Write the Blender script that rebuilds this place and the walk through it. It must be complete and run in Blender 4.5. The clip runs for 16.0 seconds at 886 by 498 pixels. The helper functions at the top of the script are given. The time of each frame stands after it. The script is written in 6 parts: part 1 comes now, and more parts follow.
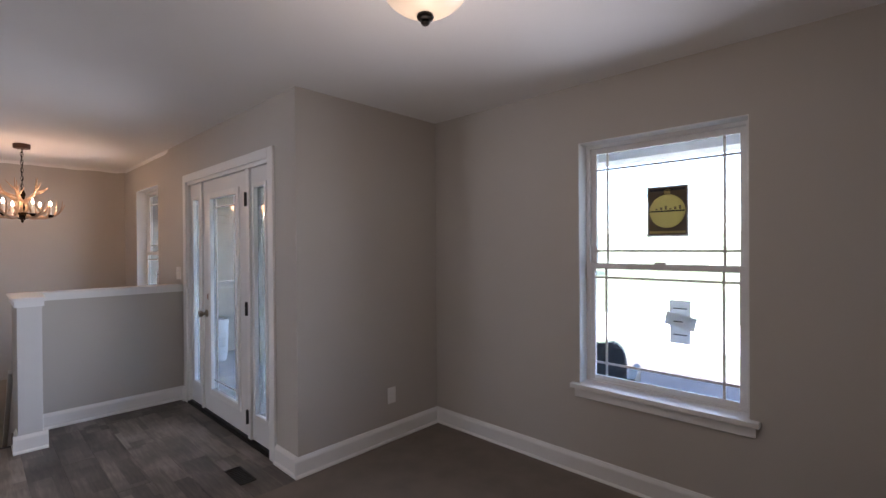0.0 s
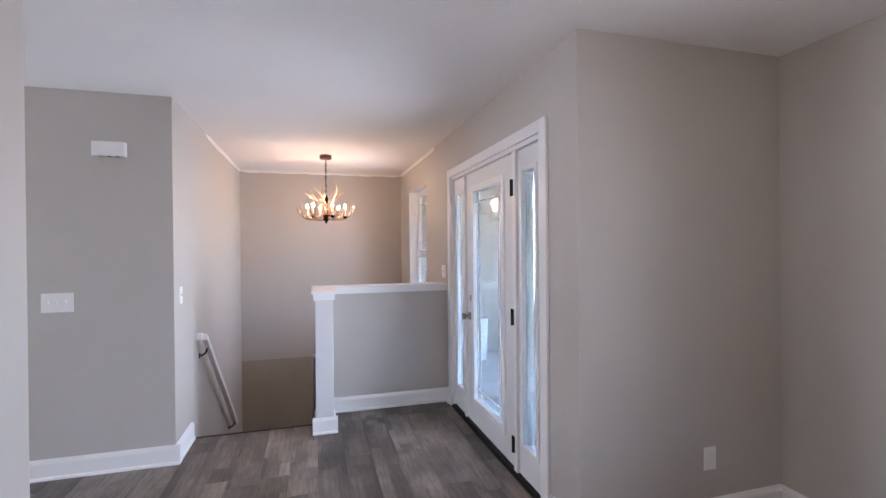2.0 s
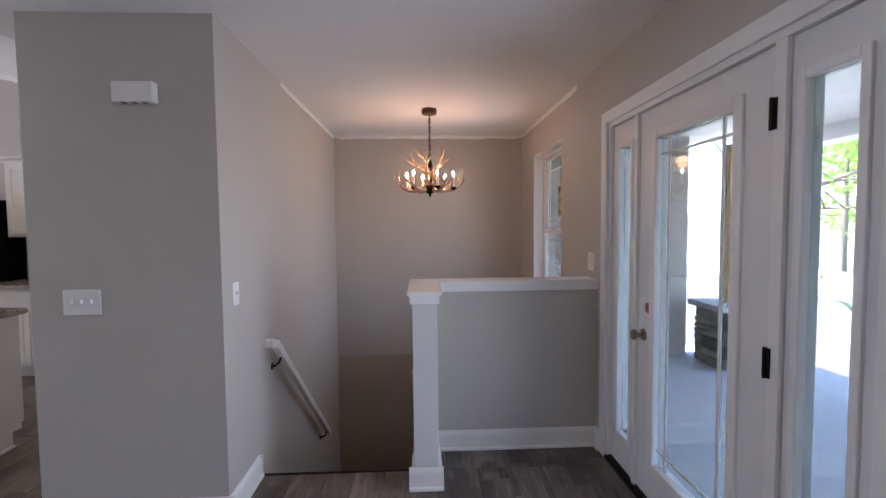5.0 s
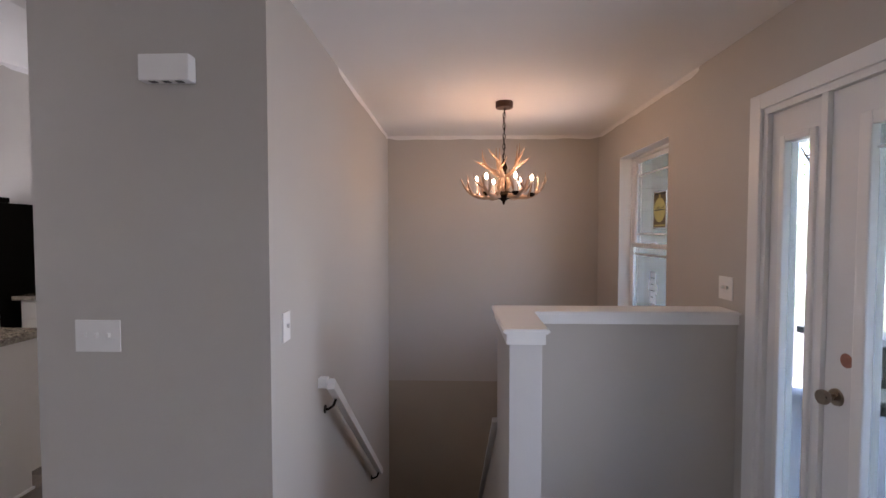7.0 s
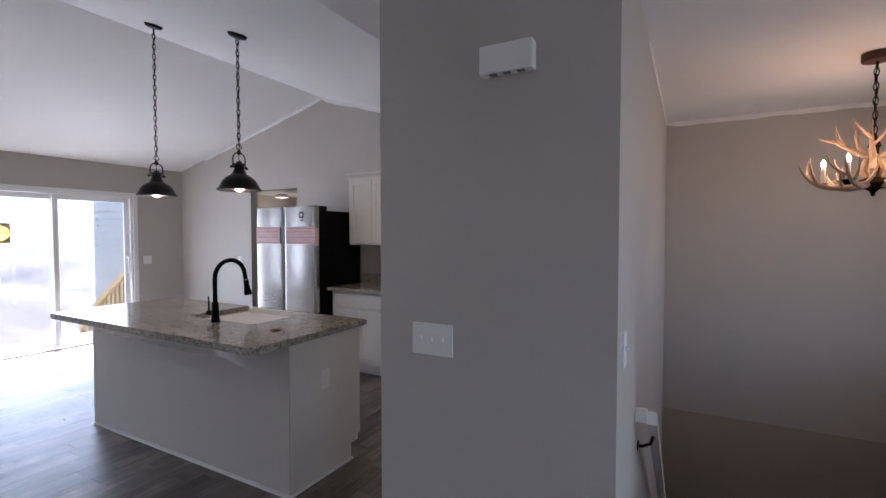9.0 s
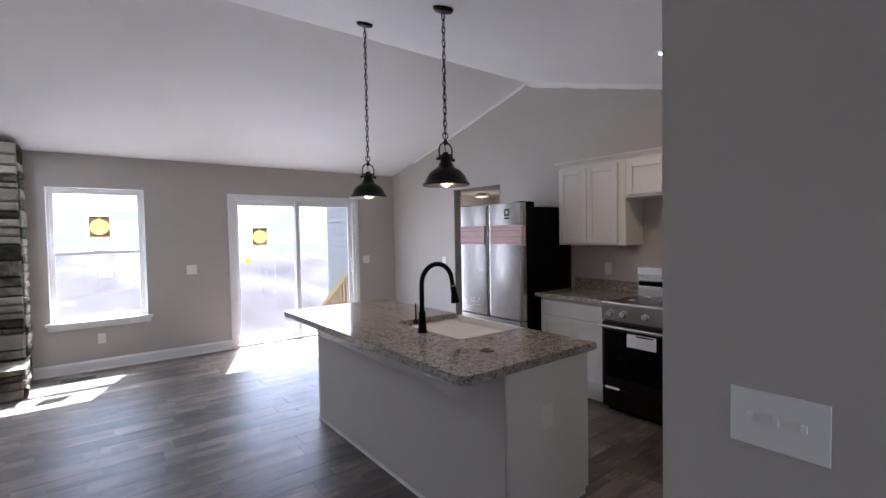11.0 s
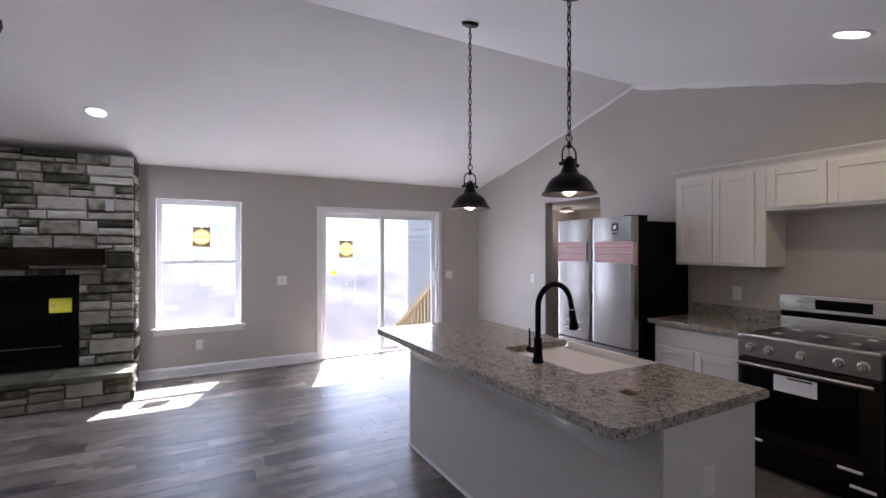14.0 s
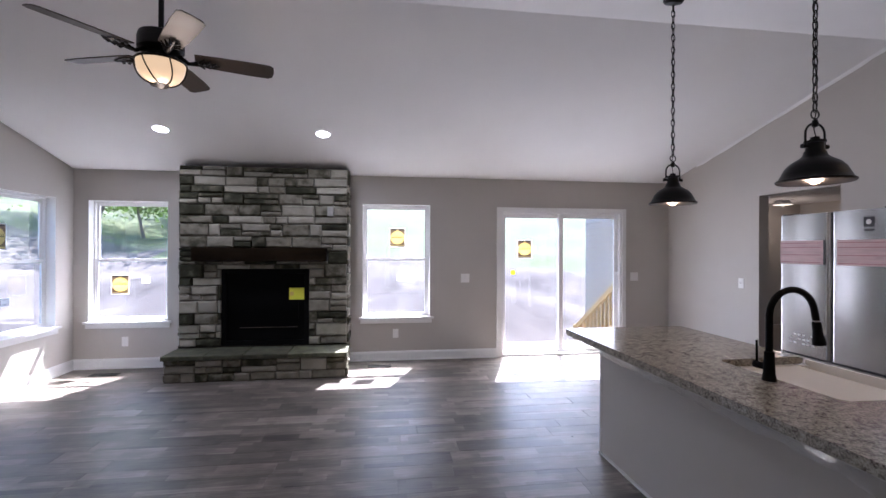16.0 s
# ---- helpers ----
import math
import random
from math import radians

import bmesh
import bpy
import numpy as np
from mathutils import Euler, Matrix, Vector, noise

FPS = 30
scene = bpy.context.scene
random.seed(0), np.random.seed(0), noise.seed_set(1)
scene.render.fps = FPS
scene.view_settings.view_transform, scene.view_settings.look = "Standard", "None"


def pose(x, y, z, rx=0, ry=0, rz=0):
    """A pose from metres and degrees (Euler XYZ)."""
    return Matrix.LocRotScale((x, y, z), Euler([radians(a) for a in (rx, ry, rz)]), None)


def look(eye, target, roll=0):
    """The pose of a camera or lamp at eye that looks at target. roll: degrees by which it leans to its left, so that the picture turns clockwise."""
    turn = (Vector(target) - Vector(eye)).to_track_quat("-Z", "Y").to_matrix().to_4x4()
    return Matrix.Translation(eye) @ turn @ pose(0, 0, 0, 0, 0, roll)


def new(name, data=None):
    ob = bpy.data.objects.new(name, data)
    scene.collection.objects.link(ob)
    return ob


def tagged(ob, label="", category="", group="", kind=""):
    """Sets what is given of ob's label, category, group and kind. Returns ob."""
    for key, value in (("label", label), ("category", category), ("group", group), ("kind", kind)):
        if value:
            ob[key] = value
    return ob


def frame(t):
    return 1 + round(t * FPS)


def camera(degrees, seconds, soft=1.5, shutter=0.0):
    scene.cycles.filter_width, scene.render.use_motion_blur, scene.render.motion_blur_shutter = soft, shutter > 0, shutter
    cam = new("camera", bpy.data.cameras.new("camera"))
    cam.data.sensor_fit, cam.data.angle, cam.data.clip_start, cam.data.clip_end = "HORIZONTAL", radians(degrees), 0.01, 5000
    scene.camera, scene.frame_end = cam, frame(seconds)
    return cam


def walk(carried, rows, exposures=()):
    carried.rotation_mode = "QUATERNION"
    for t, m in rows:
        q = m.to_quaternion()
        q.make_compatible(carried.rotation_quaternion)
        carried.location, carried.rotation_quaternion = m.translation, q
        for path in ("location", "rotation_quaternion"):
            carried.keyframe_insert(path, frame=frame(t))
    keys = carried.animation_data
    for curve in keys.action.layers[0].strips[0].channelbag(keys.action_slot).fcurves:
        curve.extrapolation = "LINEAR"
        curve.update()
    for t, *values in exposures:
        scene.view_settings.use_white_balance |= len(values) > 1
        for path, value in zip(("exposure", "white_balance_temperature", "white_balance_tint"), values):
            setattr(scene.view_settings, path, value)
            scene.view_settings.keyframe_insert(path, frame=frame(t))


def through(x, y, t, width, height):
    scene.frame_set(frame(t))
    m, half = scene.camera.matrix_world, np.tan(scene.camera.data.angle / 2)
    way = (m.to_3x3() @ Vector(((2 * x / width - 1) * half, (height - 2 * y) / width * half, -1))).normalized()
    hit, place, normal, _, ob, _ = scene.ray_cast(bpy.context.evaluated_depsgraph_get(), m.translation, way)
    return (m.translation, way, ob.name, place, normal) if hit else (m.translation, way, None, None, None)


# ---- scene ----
cam = camera(88.5, 16.0)
PATH = [
    (0, (0.231, 0.153, 1.441), (-1.151, 1.598, 1.43), -0.4),
    (0.5, (0.069, 0.236, 1.457), (-1.513, 1.459, 1.445), -0.4),
    (1, (-0.082, 0.278, 1.448), (-1.825, 1.259, 1.436), -0.4),
    (1.5, (-0.291, 0.338, 1.431), (-2.144, 1.091, 1.419), -0.4),
    (2, (-0.523, 0.378, 1.436), (-2.446, 0.927, 1.425), -0.5),
    (2.5, (-0.752, 0.408, 1.454), (-2.716, 0.786, 1.421), -0.4),
    (3, (-0.978, 0.419, 1.457), (-2.958, 0.697, 1.392), -0.4),
    (3.5, (-1.163, 0.433, 1.45), (-3.149, 0.646, 1.349), -0.5),
    (3.7, (-1.234, 0.452, 1.438), (-3.222, 0.64, 1.334), -0.6),
    (6, (-2.054, 0.423, 1.479), (-4.051, 0.472, 1.383), -0.2),
    (6.5, (-2.191, 0.315, 1.487), (-4.19, 0.332, 1.403), -0.1),
    (7, (-2.286, 0.17, 1.491), (-4.283, 0.11, 1.417), -0.0),
    (7.5, (-2.325, 0.007, 1.499), (-4.31, -0.23, 1.428), 0.0),
    (8, (-2.343, -0.114, 1.493), (-4.285, -0.586, 1.424), 0.0),
    (8.5, (-2.389, -0.226, 1.489), (-4.257, -0.938, 1.42), 0.1),
    (9, (-2.47, -0.33, 1.498), (-4.227, -1.284, 1.431), 0.0),
    (9.5, (-2.572, -0.437, 1.511), (-4.185, -1.617, 1.442), -0.1),
    (10, (-2.685, -0.562, 1.494), (-4.143, -1.929, 1.425), 0.0),
    (10.2, (-2.724, -0.616, 1.494), (-4.12, -2.047, 1.422), -0.3),
    (12.3, (-2.94, -1.193, 1.523), (-4.047, -2.858, 1.491), -0.2),
    (12.5, (-2.947, -1.223, 1.519), (-4.046, -2.893, 1.499), -0.0),
    (13, (-2.909, -1.256, 1.522), (-3.994, -2.937, 1.513), -0.0),
    (13.5, (-2.866, -1.25, 1.506), (-3.912, -2.955, 1.506), 0.0),
    (14, (-2.806, -1.241, 1.505), (-3.77, -2.993, 1.506), 0.0),
    (14.5, (-2.758, -1.247, 1.497), (-3.597, -3.062, 1.502), 0.1),
    (15, (-2.727, -1.248, 1.501), (-3.402, -3.131, 1.503), 0.2),
    (15.5, (-2.697, -1.262, 1.495), (-3.18, -3.202, 1.498), 0.2),
    (16, (-2.66, -1.268, 1.494), (-2.935, -3.249, 1.496), 0.2),
]
EXPOSURES = [(0.0, 4.1, 6000, 21), (0.5, 4.15, 5850, 20), (1.0, 4.65, 5700, 19), (1.5, 5.1, 5650, 19), (2.5, 4.85, 5650, 20), (3.5, 4.5, 5700, 20), (6.0, 4.0, 5850, 21), (7.0, 4.1, 6000, 22), (7.5, 4.55, 5650, 20), (8.0, 4.65, 5600, 19), (8.5, 4.15, 5600, 19), (9.0, 3.65, 5550, 19), (10.0, 3.5, 5650, 18), (12.5, 3.5, 5650, 22), (14.5, 3.55, 5650, 22), (16.0, 3.4, 5700, 22)]
walk(cam, [(t, look(eye, target, roll)) for t, eye, target, roll in PATH], EXPOSURES)

# ---- world and sun ----
SUN_WAY = Vector((0.50, 1.34, -2.0)).normalized()
world = bpy.data.worlds.new("world")
scene.world = world
world.use_nodes = True
wn = world.node_tree.nodes
sky = wn.new("ShaderNodeTexSky")
sky.sky_type = "NISHITA"
sky.sun_disc = False
sky.sun_elevation = math.asin(-SUN_WAY.z)
sky.sun_rotation = math.atan2(-SUN_WAY.x, -SUN_WAY.y)
world.node_tree.links.new(sky.outputs[0], wn["Background"].inputs[0])
wn["Background"].inputs[1].default_value = 0.15
sun_data = bpy.data.lights.new("sun", "SUN")
sun_data.energy, sun_data.angle, sun_data.color = 4.0, radians(0.5), (1.0, 0.96, 0.9)
sun = new("sun", sun_data)
sun.matrix_world = Matrix.Translation((0, 0, 12)) @ SUN_WAY.to_track_quat("-Z", "Y").to_matrix().to_4x4()


def bulb_light(name, place, watts, colour, size=0.03):
    data = bpy.data.lights.new(name, "POINT")
    data.energy, data.color, data.shadow_soft_size = watts, colour, size
    ob = new(name, data)
    ob.location = place
    return ob


def sky_opening(name, x0, x1, y, z0, z1, watts, turn=0):
    """Sky light that enters by a glazed opening; it shines to -y before it is turned."""
    data = bpy.data.lights.new(name, "AREA")
    data.shape, data.size, data.size_y, data.energy, data.color = "RECTANGLE", x1 - x0, z1 - z0, watts, (0.97, 0.985, 1.0)
    data.spread = radians(130)
    ob = new(name, data)
    ob.matrix_world = pose((x0 + x1) / 2, y, (z0 + z1) / 2, 0, 0, turn) @ pose(0, 0, 0, -90)
    return ob


WARM, SOFT_WARM, COOL = (1.0, 0.70, 0.44), (1.0, 0.80, 0.60), (0.95, 0.97, 1.0)


# ---- materials ----
def nodes_of(name):
    m = bpy.data.materials.new(name)
    m.use_nodes = True
    return m, m.node_tree.nodes, m.node_tree.links, m.node_tree.nodes["Principled BSDF"]


def surface(name, col, rough=0.6, var=0.05, scale=3.0, fine=120.0, bump=0.06, metal=0.0, spec=0.5, stretch=(1, 1, 1), rvar=0.08, own=False):
    """A plain surface with slow variation, fine grain and relief."""
    m, n, k, b = nodes_of(name)
    co = n.new("ShaderNodeTexCoord")
    mp = n.new("ShaderNodeMapping")
    mp.inputs["Scale"].default_value = stretch
    k.new(co.outputs["Object"], mp.inputs[0])
    big = n.new("ShaderNodeTexNoise")
    big.inputs["Scale"].default_value, big.inputs["Detail"].default_value = scale, 4
    small = n.new("ShaderNodeTexNoise")
    small.inputs["Scale"].default_value, small.inputs["Detail"].default_value = fine, 3
    k.new(mp.outputs[0], big.inputs[0])
    k.new(mp.outputs[0], small.inputs[0])
    add = n.new("ShaderNodeMath")
    add.operation = "MULTIPLY_ADD"
    add.inputs[1].default_value = 0.35
    k.new(small.outputs[0], add.inputs[0])
    k.new(big.outputs[0], add.inputs[2])
    ramp = n.new("ShaderNodeMapRange")
    ramp.inputs[1].default_value, ramp.inputs[2].default_value = 0.35, 1.0
    ramp.inputs[3].default_value, ramp.inputs[4].default_value = 1 - var, 1 + var
    k.new(add.outputs[0], ramp.inputs[0])
    mul = n.new("ShaderNodeVectorMath")
    mul.operation = "SCALE"
    mul.inputs[0].default_value = col
    if own:
        info = n.new("ShaderNodeObjectInfo")
        f = n.new("ShaderNodeMath")
        f.operation = "MULTIPLY_ADD"
        f.inputs[1].default_value, f.inputs[2].default_value = own, 1 - own / 2
        k.new(info.outputs["Random"], f.inputs[0])
        g = n.new("ShaderNodeMath")
        g.operation = "MULTIPLY"
        k.new(f.outputs[0], g.inputs[0])
        k.new(ramp.outputs[0], g.inputs[1])
        k.new(g.outputs[0], mul.inputs["Scale"])
    else:
        k.new(ramp.outputs[0], mul.inputs["Scale"])
    k.new(mul.outputs[0], b.inputs["Base Color"])
    rr = n.new("ShaderNodeMapRange")
    rr.inputs[3].default_value, rr.inputs[4].default_value = max(0.02, rough - rvar), min(1, rough + rvar)
    k.new(big.outputs[0], rr.inputs[0])
    k.new(rr.outputs[0], b.inputs["Roughness"])
    b.inputs["Metallic"].default_value = metal
    b.inputs["Specular IOR Level"].default_value = spec
    if bump:
        bp = n.new("ShaderNodeBump")
        bp.inputs["Strength"].default_value, bp.inputs["Distance"].default_value = bump, 0.004
        k.new(small.outputs[0], bp.inputs["Height"])
        k.new(bp.outputs[0], b.inputs["Normal"])
    return m


def glowing(name, col, strength, base=(0.8, 0.75, 0.65)):
    m, n, k, b = nodes_of(name)
    b.inputs["Base Color"].default_value = (*base, 1)
    b.inputs["Emission Color"].default_value = (*col, 1)
    b.inputs["Emission Strength"].default_value = strength
    b.inputs["Roughness"].default_value = 0.35
    return m


def glassy(name, col=(1, 1, 1), rough=0.0, ior=1.45):
    m, n, k, b = nodes_of(name)
    b.inputs["Base Color"].default_value = (*col, 1)
    b.inputs["Transmission Weight"].default_value = 1
    b.inputs["Roughness"].default_value = rough
    b.inputs["IOR"].default_value = ior
    return m


def pieces_random(n, k):
    """A random number for each piece, whether it is an object of its own or an island."""
    info, geo = n.new("ShaderNodeObjectInfo"), n.new("ShaderNodeNewGeometry")
    s = n.new("ShaderNodeMath")
    k.new(info.outputs["Random"], s.inputs[0])
    k.new(geo.outputs["Random Per Island"], s.inputs[1])
    f = n.new("ShaderNodeMath")
    f.operation = "FRACT"
    k.new(s.outputs[0], f.inputs[0])
    return f


def plank_material():
    m, n, k, b = nodes_of("plank_vinyl")
    rnd = pieces_random(n, k)
    co, mp, off = n.new("ShaderNodeTexCoord"), n.new("ShaderNodeMapping"), n.new("ShaderNodeCombineXYZ")
    big = n.new("ShaderNodeMath")
    big.operation = "MULTIPLY"
    big.inputs[1].default_value = 37.0
    k.new(rnd.outputs[0], big.inputs[0])
    for i in range(3):
        k.new(big.outputs[0], off.inputs[i])
    k.new(co.outputs["Object"], mp.inputs["Vector"])
    k.new(off.outputs[0], mp.inputs["Location"])
    mp.inputs["Scale"].default_value = (1.0, 9.0, 1.0)
    grain, cloud = n.new("ShaderNodeTexNoise"), n.new("ShaderNodeTexNoise")
    grain.inputs["Scale"].default_value, grain.inputs["Detail"].default_value, grain.inputs["Distortion"].default_value = 7, 6, 0.6
    k.new(mp.outputs[0], grain.inputs[0])
    mp2 = n.new("ShaderNodeMapping")
    mp2.inputs["Scale"].default_value = (1.2, 3.0, 1.0)
    k.new(co.outputs["Object"], mp2.inputs["Vector"])
    k.new(off.outputs[0], mp2.inputs["Location"])
    cloud.inputs["Scale"].default_value, cloud.inputs["Detail"].default_value = 2.6, 3
    k.new(mp2.outputs[0], cloud.inputs[0])
    # printed strips within a plank
    st = n.new("ShaderNodeVectorMath")
    st.operation = "MULTIPLY"
    st.inputs[1].default_value = (2.3, 11.24, 0.0)
    k.new(mp2.outputs[0], st.inputs[0])
    mp2.inputs["Scale"].default_value = (1.0, 1.0, 1.0)
    row = n.new("ShaderNodeSeparateXYZ")
    k.new(st.outputs[0], row.inputs[0])
    rowf = n.new("ShaderNodeMath")
    rowf.operation = "FLOOR"
    k.new(row.outputs[1], rowf.inputs[0])
    jog = n.new("ShaderNodeMath")
    jog.operation = "MULTIPLY_ADD"
    jog.inputs[1].default_value = 0.37
    k.new(rowf.outputs[0], jog.inputs[0])
    k.new(row.outputs[0], jog.inputs[2])
    colf = n.new("ShaderNodeMath")
    colf.operation = "FLOOR"
    k.new(jog.outputs[0], colf.inputs[0])
    cell = n.new("ShaderNodeCombineXYZ")
    k.new(colf.outputs[0], cell.inputs[0])
    k.new(rowf.outputs[0], cell.inputs[1])
    k.new(rnd.outputs[0], cell.inputs[2])
    white = n.new("ShaderNodeTexWhiteNoise")
    k.new(cell.outputs[0], white.inputs[0])
    total = None
    for src, f in ((grain.outputs[0], 0.55), (cloud.outputs[0], 0.85), (rnd.outputs[0], 0.16), (white.outputs[0], 0.27)):
        m1 = n.new("ShaderNodeMath")
        m1.operation = "MULTIPLY_ADD"
        m1.inputs[1].default_value = f
        k.new(src, m1.inputs[0])
        if total:
            k.new(total, m1.inputs[2])
        else:
            m1.inputs[2].default_value = 0.0
        total = m1.outputs[0]
    fit_range = n.new("ShaderNodeMapRange")
    fit_range.inputs[1].default_value, fit_range.inputs[2].default_value = 0.55, 1.35
    k.new(total, fit_range.inputs[0])
    ramp = n.new("ShaderNodeValToRGB")
    el = ramp.color_ramp.elements
    el[0].position, el[0].color = 0.05, (0.030, 0.025, 0.022, 1)
    el[1].position, el[1].color = 0.95, (0.31, 0.272, 0.235, 1)
    el.new(0.5).color = (0.130, 0.110, 0.094, 1)
    k.new(fit_range.outputs[0], ramp.inputs[0])
    k.new(ramp.outputs[0], b.inputs["Base Color"])
    rr = n.new("ShaderNodeMapRange")
    b.inputs["Specular IOR Level"].default_value = 0.36
    rr.inputs[3].default_value, rr.inputs[4].default_value = 0.33, 0.5
    k.new(grain.outputs[0], rr.inputs[0])
    k.new(rr.outputs[0], b.inputs["Roughness"])
    bp = n.new("ShaderNodeBump")
    bp.inputs["Strength"].default_value, bp.inputs["Distance"].default_value = 0.12, 0.002
    k.new(grain.outputs[0], bp.inputs["Height"])
    k.new(bp.outputs[0], b.inputs["Normal"])
    return m


def stone_material(name="ledge_stone"):
    m, n, k, b = nodes_of(name)
    rnd = pieces_random(n, k)
    co = n.new("ShaderNodeTexCoord")
    add = n.new("ShaderNodeVectorMath")
    k.new(co.outputs["Object"], add.inputs[0])
    big = n.new("ShaderNodeMath")
    big.operation = "MULTIPLY"
    big.inputs[1].default_value = 19.0
    k.new(rnd.outputs[0], big.inputs[0])
    k.new(big.outputs[0], add.inputs[1])
    cloud, fine = n.new("ShaderNodeTexNoise"), n.new("ShaderNodeTexNoise")
    cloud.inputs["Scale"].default_value, cloud.inputs["Detail"].default_value = 9, 5
    fine.inputs["Scale"].default_value, fine.inputs["Detail"].default_value = 60, 6
    k.new(add.outputs[0], cloud.inputs[0])
    k.new(add.outputs[0], fine.inputs[0])
    ramp = n.new("ShaderNodeValToRGB")
    el = ramp.color_ramp.elements
    el[0].position, el[0].color = 0.0, (0.022, 0.022, 0.015, 1)
    el[1].position, el[1].color = 1.0, (0.33, 0.31, 0.255, 1)
    for p, c in ((0.24, (0.042, 0.042, 0.027, 1)), (0.36, (0.092, 0.086, 0.060, 1)), (0.47, (0.172, 0.158, 0.122, 1)), (0.72, (0.255, 0.238, 0.192, 1))):
        el.new(p).color = c
    sh = n.new("ShaderNodeMath")
    sh.operation = "MULTIPLY_ADD"
    sh.inputs[1].default_value = 0.85
    k.new(rnd.outputs[0], sh.inputs[0])
    sub = n.new("ShaderNodeMath")
    sub.operation = "MULTIPLY_ADD"
    sub.inputs[1].default_value, sub.inputs[2].default_value = 0.9, -0.32
    k.new(cloud.outputs[0], sub.inputs[0])
    k.new(sub.outputs[0], sh.inputs[2])
    k.new(sh.outputs[0], ramp.inputs[0])
    k.new(ramp.outputs[0], b.inputs["Base Color"])
    b.inputs["Roughness"].default_value = 0.85
    b.inputs["Specular IOR Level"].default_value = 0.12
    mix = n.new("ShaderNodeMath")
    mix.operation = "MULTIPLY_ADD"
    mix.inputs[1].default_value = 0.4
    k.new(fine.outputs[0], mix.inputs[0])
    k.new(cloud.outputs[0], mix.inputs[2])
    bp = n.new("ShaderNodeBump")
    bp.inputs["Strength"].default_value, bp.inputs["Distance"].default_value = 0.55, 0.018
    k.new(mix.outputs[0], bp.inputs["Height"])
    k.new(bp.outputs[0], b.inputs["Normal"])
    return m


def granite_material():
    m, n, k, b = nodes_of("granite")
    co = n.new("ShaderNodeTexCoord")
    a, c, v = n.new("ShaderNodeTexNoise"), n.new("ShaderNodeTexNoise"), n.new("ShaderNodeTexVoronoi")
    a.inputs["Scale"].default_value, a.inputs["Detail"].default_value = 34, 6
    c.inputs["Scale"].default_value, c.inputs["Detail"].default_value = 120, 4
    v.inputs["Scale"].default_value = 190
    for t in (a, c, v):
        k.new(co.outputs["Object"], t.inputs["Vector"])
    mix = n.new("ShaderNodeMath")
    mix.operation = "MULTIPLY_ADD"
    mix.inputs[1].default_value = 1.35
    k.new(c.outputs[0], mix.inputs[0])
    k.new(a.outputs[0], mix.inputs[2])
    ramp = n.new("ShaderNodeValToRGB")
    el = ramp.color_ramp.elements
    el[0].position, el[0].color = 0.33, (0.035, 0.030, 0.028, 1)
    el[1].position, el[1].color = 0.68, (0.48, 0.46, 0.40, 1)
    for p, q in ((0.42, (0.17, 0.145, 0.125, 1)), (0.47, (0.28, 0.26, 0.225, 1)), (0.56, (0.40, 0.375, 0.325, 1))):
        el.new(p).color = q
    half = n.new("ShaderNodeMath")
    half.operation = "MULTIPLY"
    half.inputs[1].default_value = 0.43
    k.new(mix.outputs[0], half.inputs[0])
    k.new(half.outputs[0], ramp.inputs[0])
    tone = n.new("ShaderNodeMixRGB")
    tone.blend_type = "MULTIPLY"
    tone.inputs[0].default_value = 0.8
    k.new(ramp.outputs[0], tone.inputs[1])
    vr = n.new("ShaderNodeValToRGB")
    vr.color_ramp.elements[0].color, vr.color_ramp.elements[1].color = (0.26, 0.25, 0.23, 1), (1, 0.985, 0.95, 1)
    vr.color_ramp.elements[1].position = 0.5
    k.new(v.outputs["Color"], vr.inputs[0])
    k.new(vr.outputs[0], tone.inputs[2])
    k.new(tone.outputs[0], b.inputs["Base Color"])
    b.inputs["Roughness"].default_value = 0.11
    return m


WALL = surface("wall_paint", (0.49, 0.462, 0.425), 0.62, 0.035, 1.3, 260, 0.10)
# darker, browner tone than WALL, for the stair end wall under floor level
WALL_LOW = surface("wall_tan", (0.40, 0.345, 0.275), 0.8, 0.08, 1.6, 160, 0.12)
CEIL = surface("ceiling_paint", (0.85, 0.84, 0.83), 0.85, 0.03, 1.2, 220, 0.22)
TRIM = surface("trim_paint", (0.80, 0.80, 0.79), 0.38, 0.02, 2.5, 90, 0.03)
DOOR = surface("door_paint", (0.74, 0.745, 0.745), 0.42, 0.03, 2.0, 140, 0.05)
VINYL = surface("white_vinyl", (0.78, 0.78, 0.78), 0.35, 0.02, 3, 60, 0.02)
GRILLE = surface("grille_metal", (0.68, 0.67, 0.66), 0.4, 0.04, 8, 60, 0.02)
CABINET = surface("cabinet_paint", (0.70, 0.685, 0.65), 0.4, 0.025, 2.2, 110, 0.04)
PLATE = surface("plate_plastic", (0.82, 0.81, 0.79), 0.35, 0.01, 12, 60, 0.0)
CARPET = surface("carpet_pile", (0.225, 0.195, 0.168), 1.0, 0.16, 5, 420, 0.9, spec=0.1)
SUBFLOOR = surface("subfloor_board", (0.15, 0.12, 0.09), 0.9, 0.2, 3, 60, 0.2)
PLANK = plank_material()
STONE = stone_material()
MORTAR = surface("mortar", (0.06, 0.056, 0.05), 0.95, 0.2, 8, 120, 0.6)
HEARTH = surface("hearth_slab", (0.082, 0.083, 0.050), 0.75, 0.9, 7, 45, 0.6, own=0.8)
BEAM = surface("mantel_wood", (0.014, 0.009, 0.005), 0.9, 0.85, 2.2, 40, 0.7, stretch=(1, 4, 4), spec=0.04)
GRANITE = granite_material()
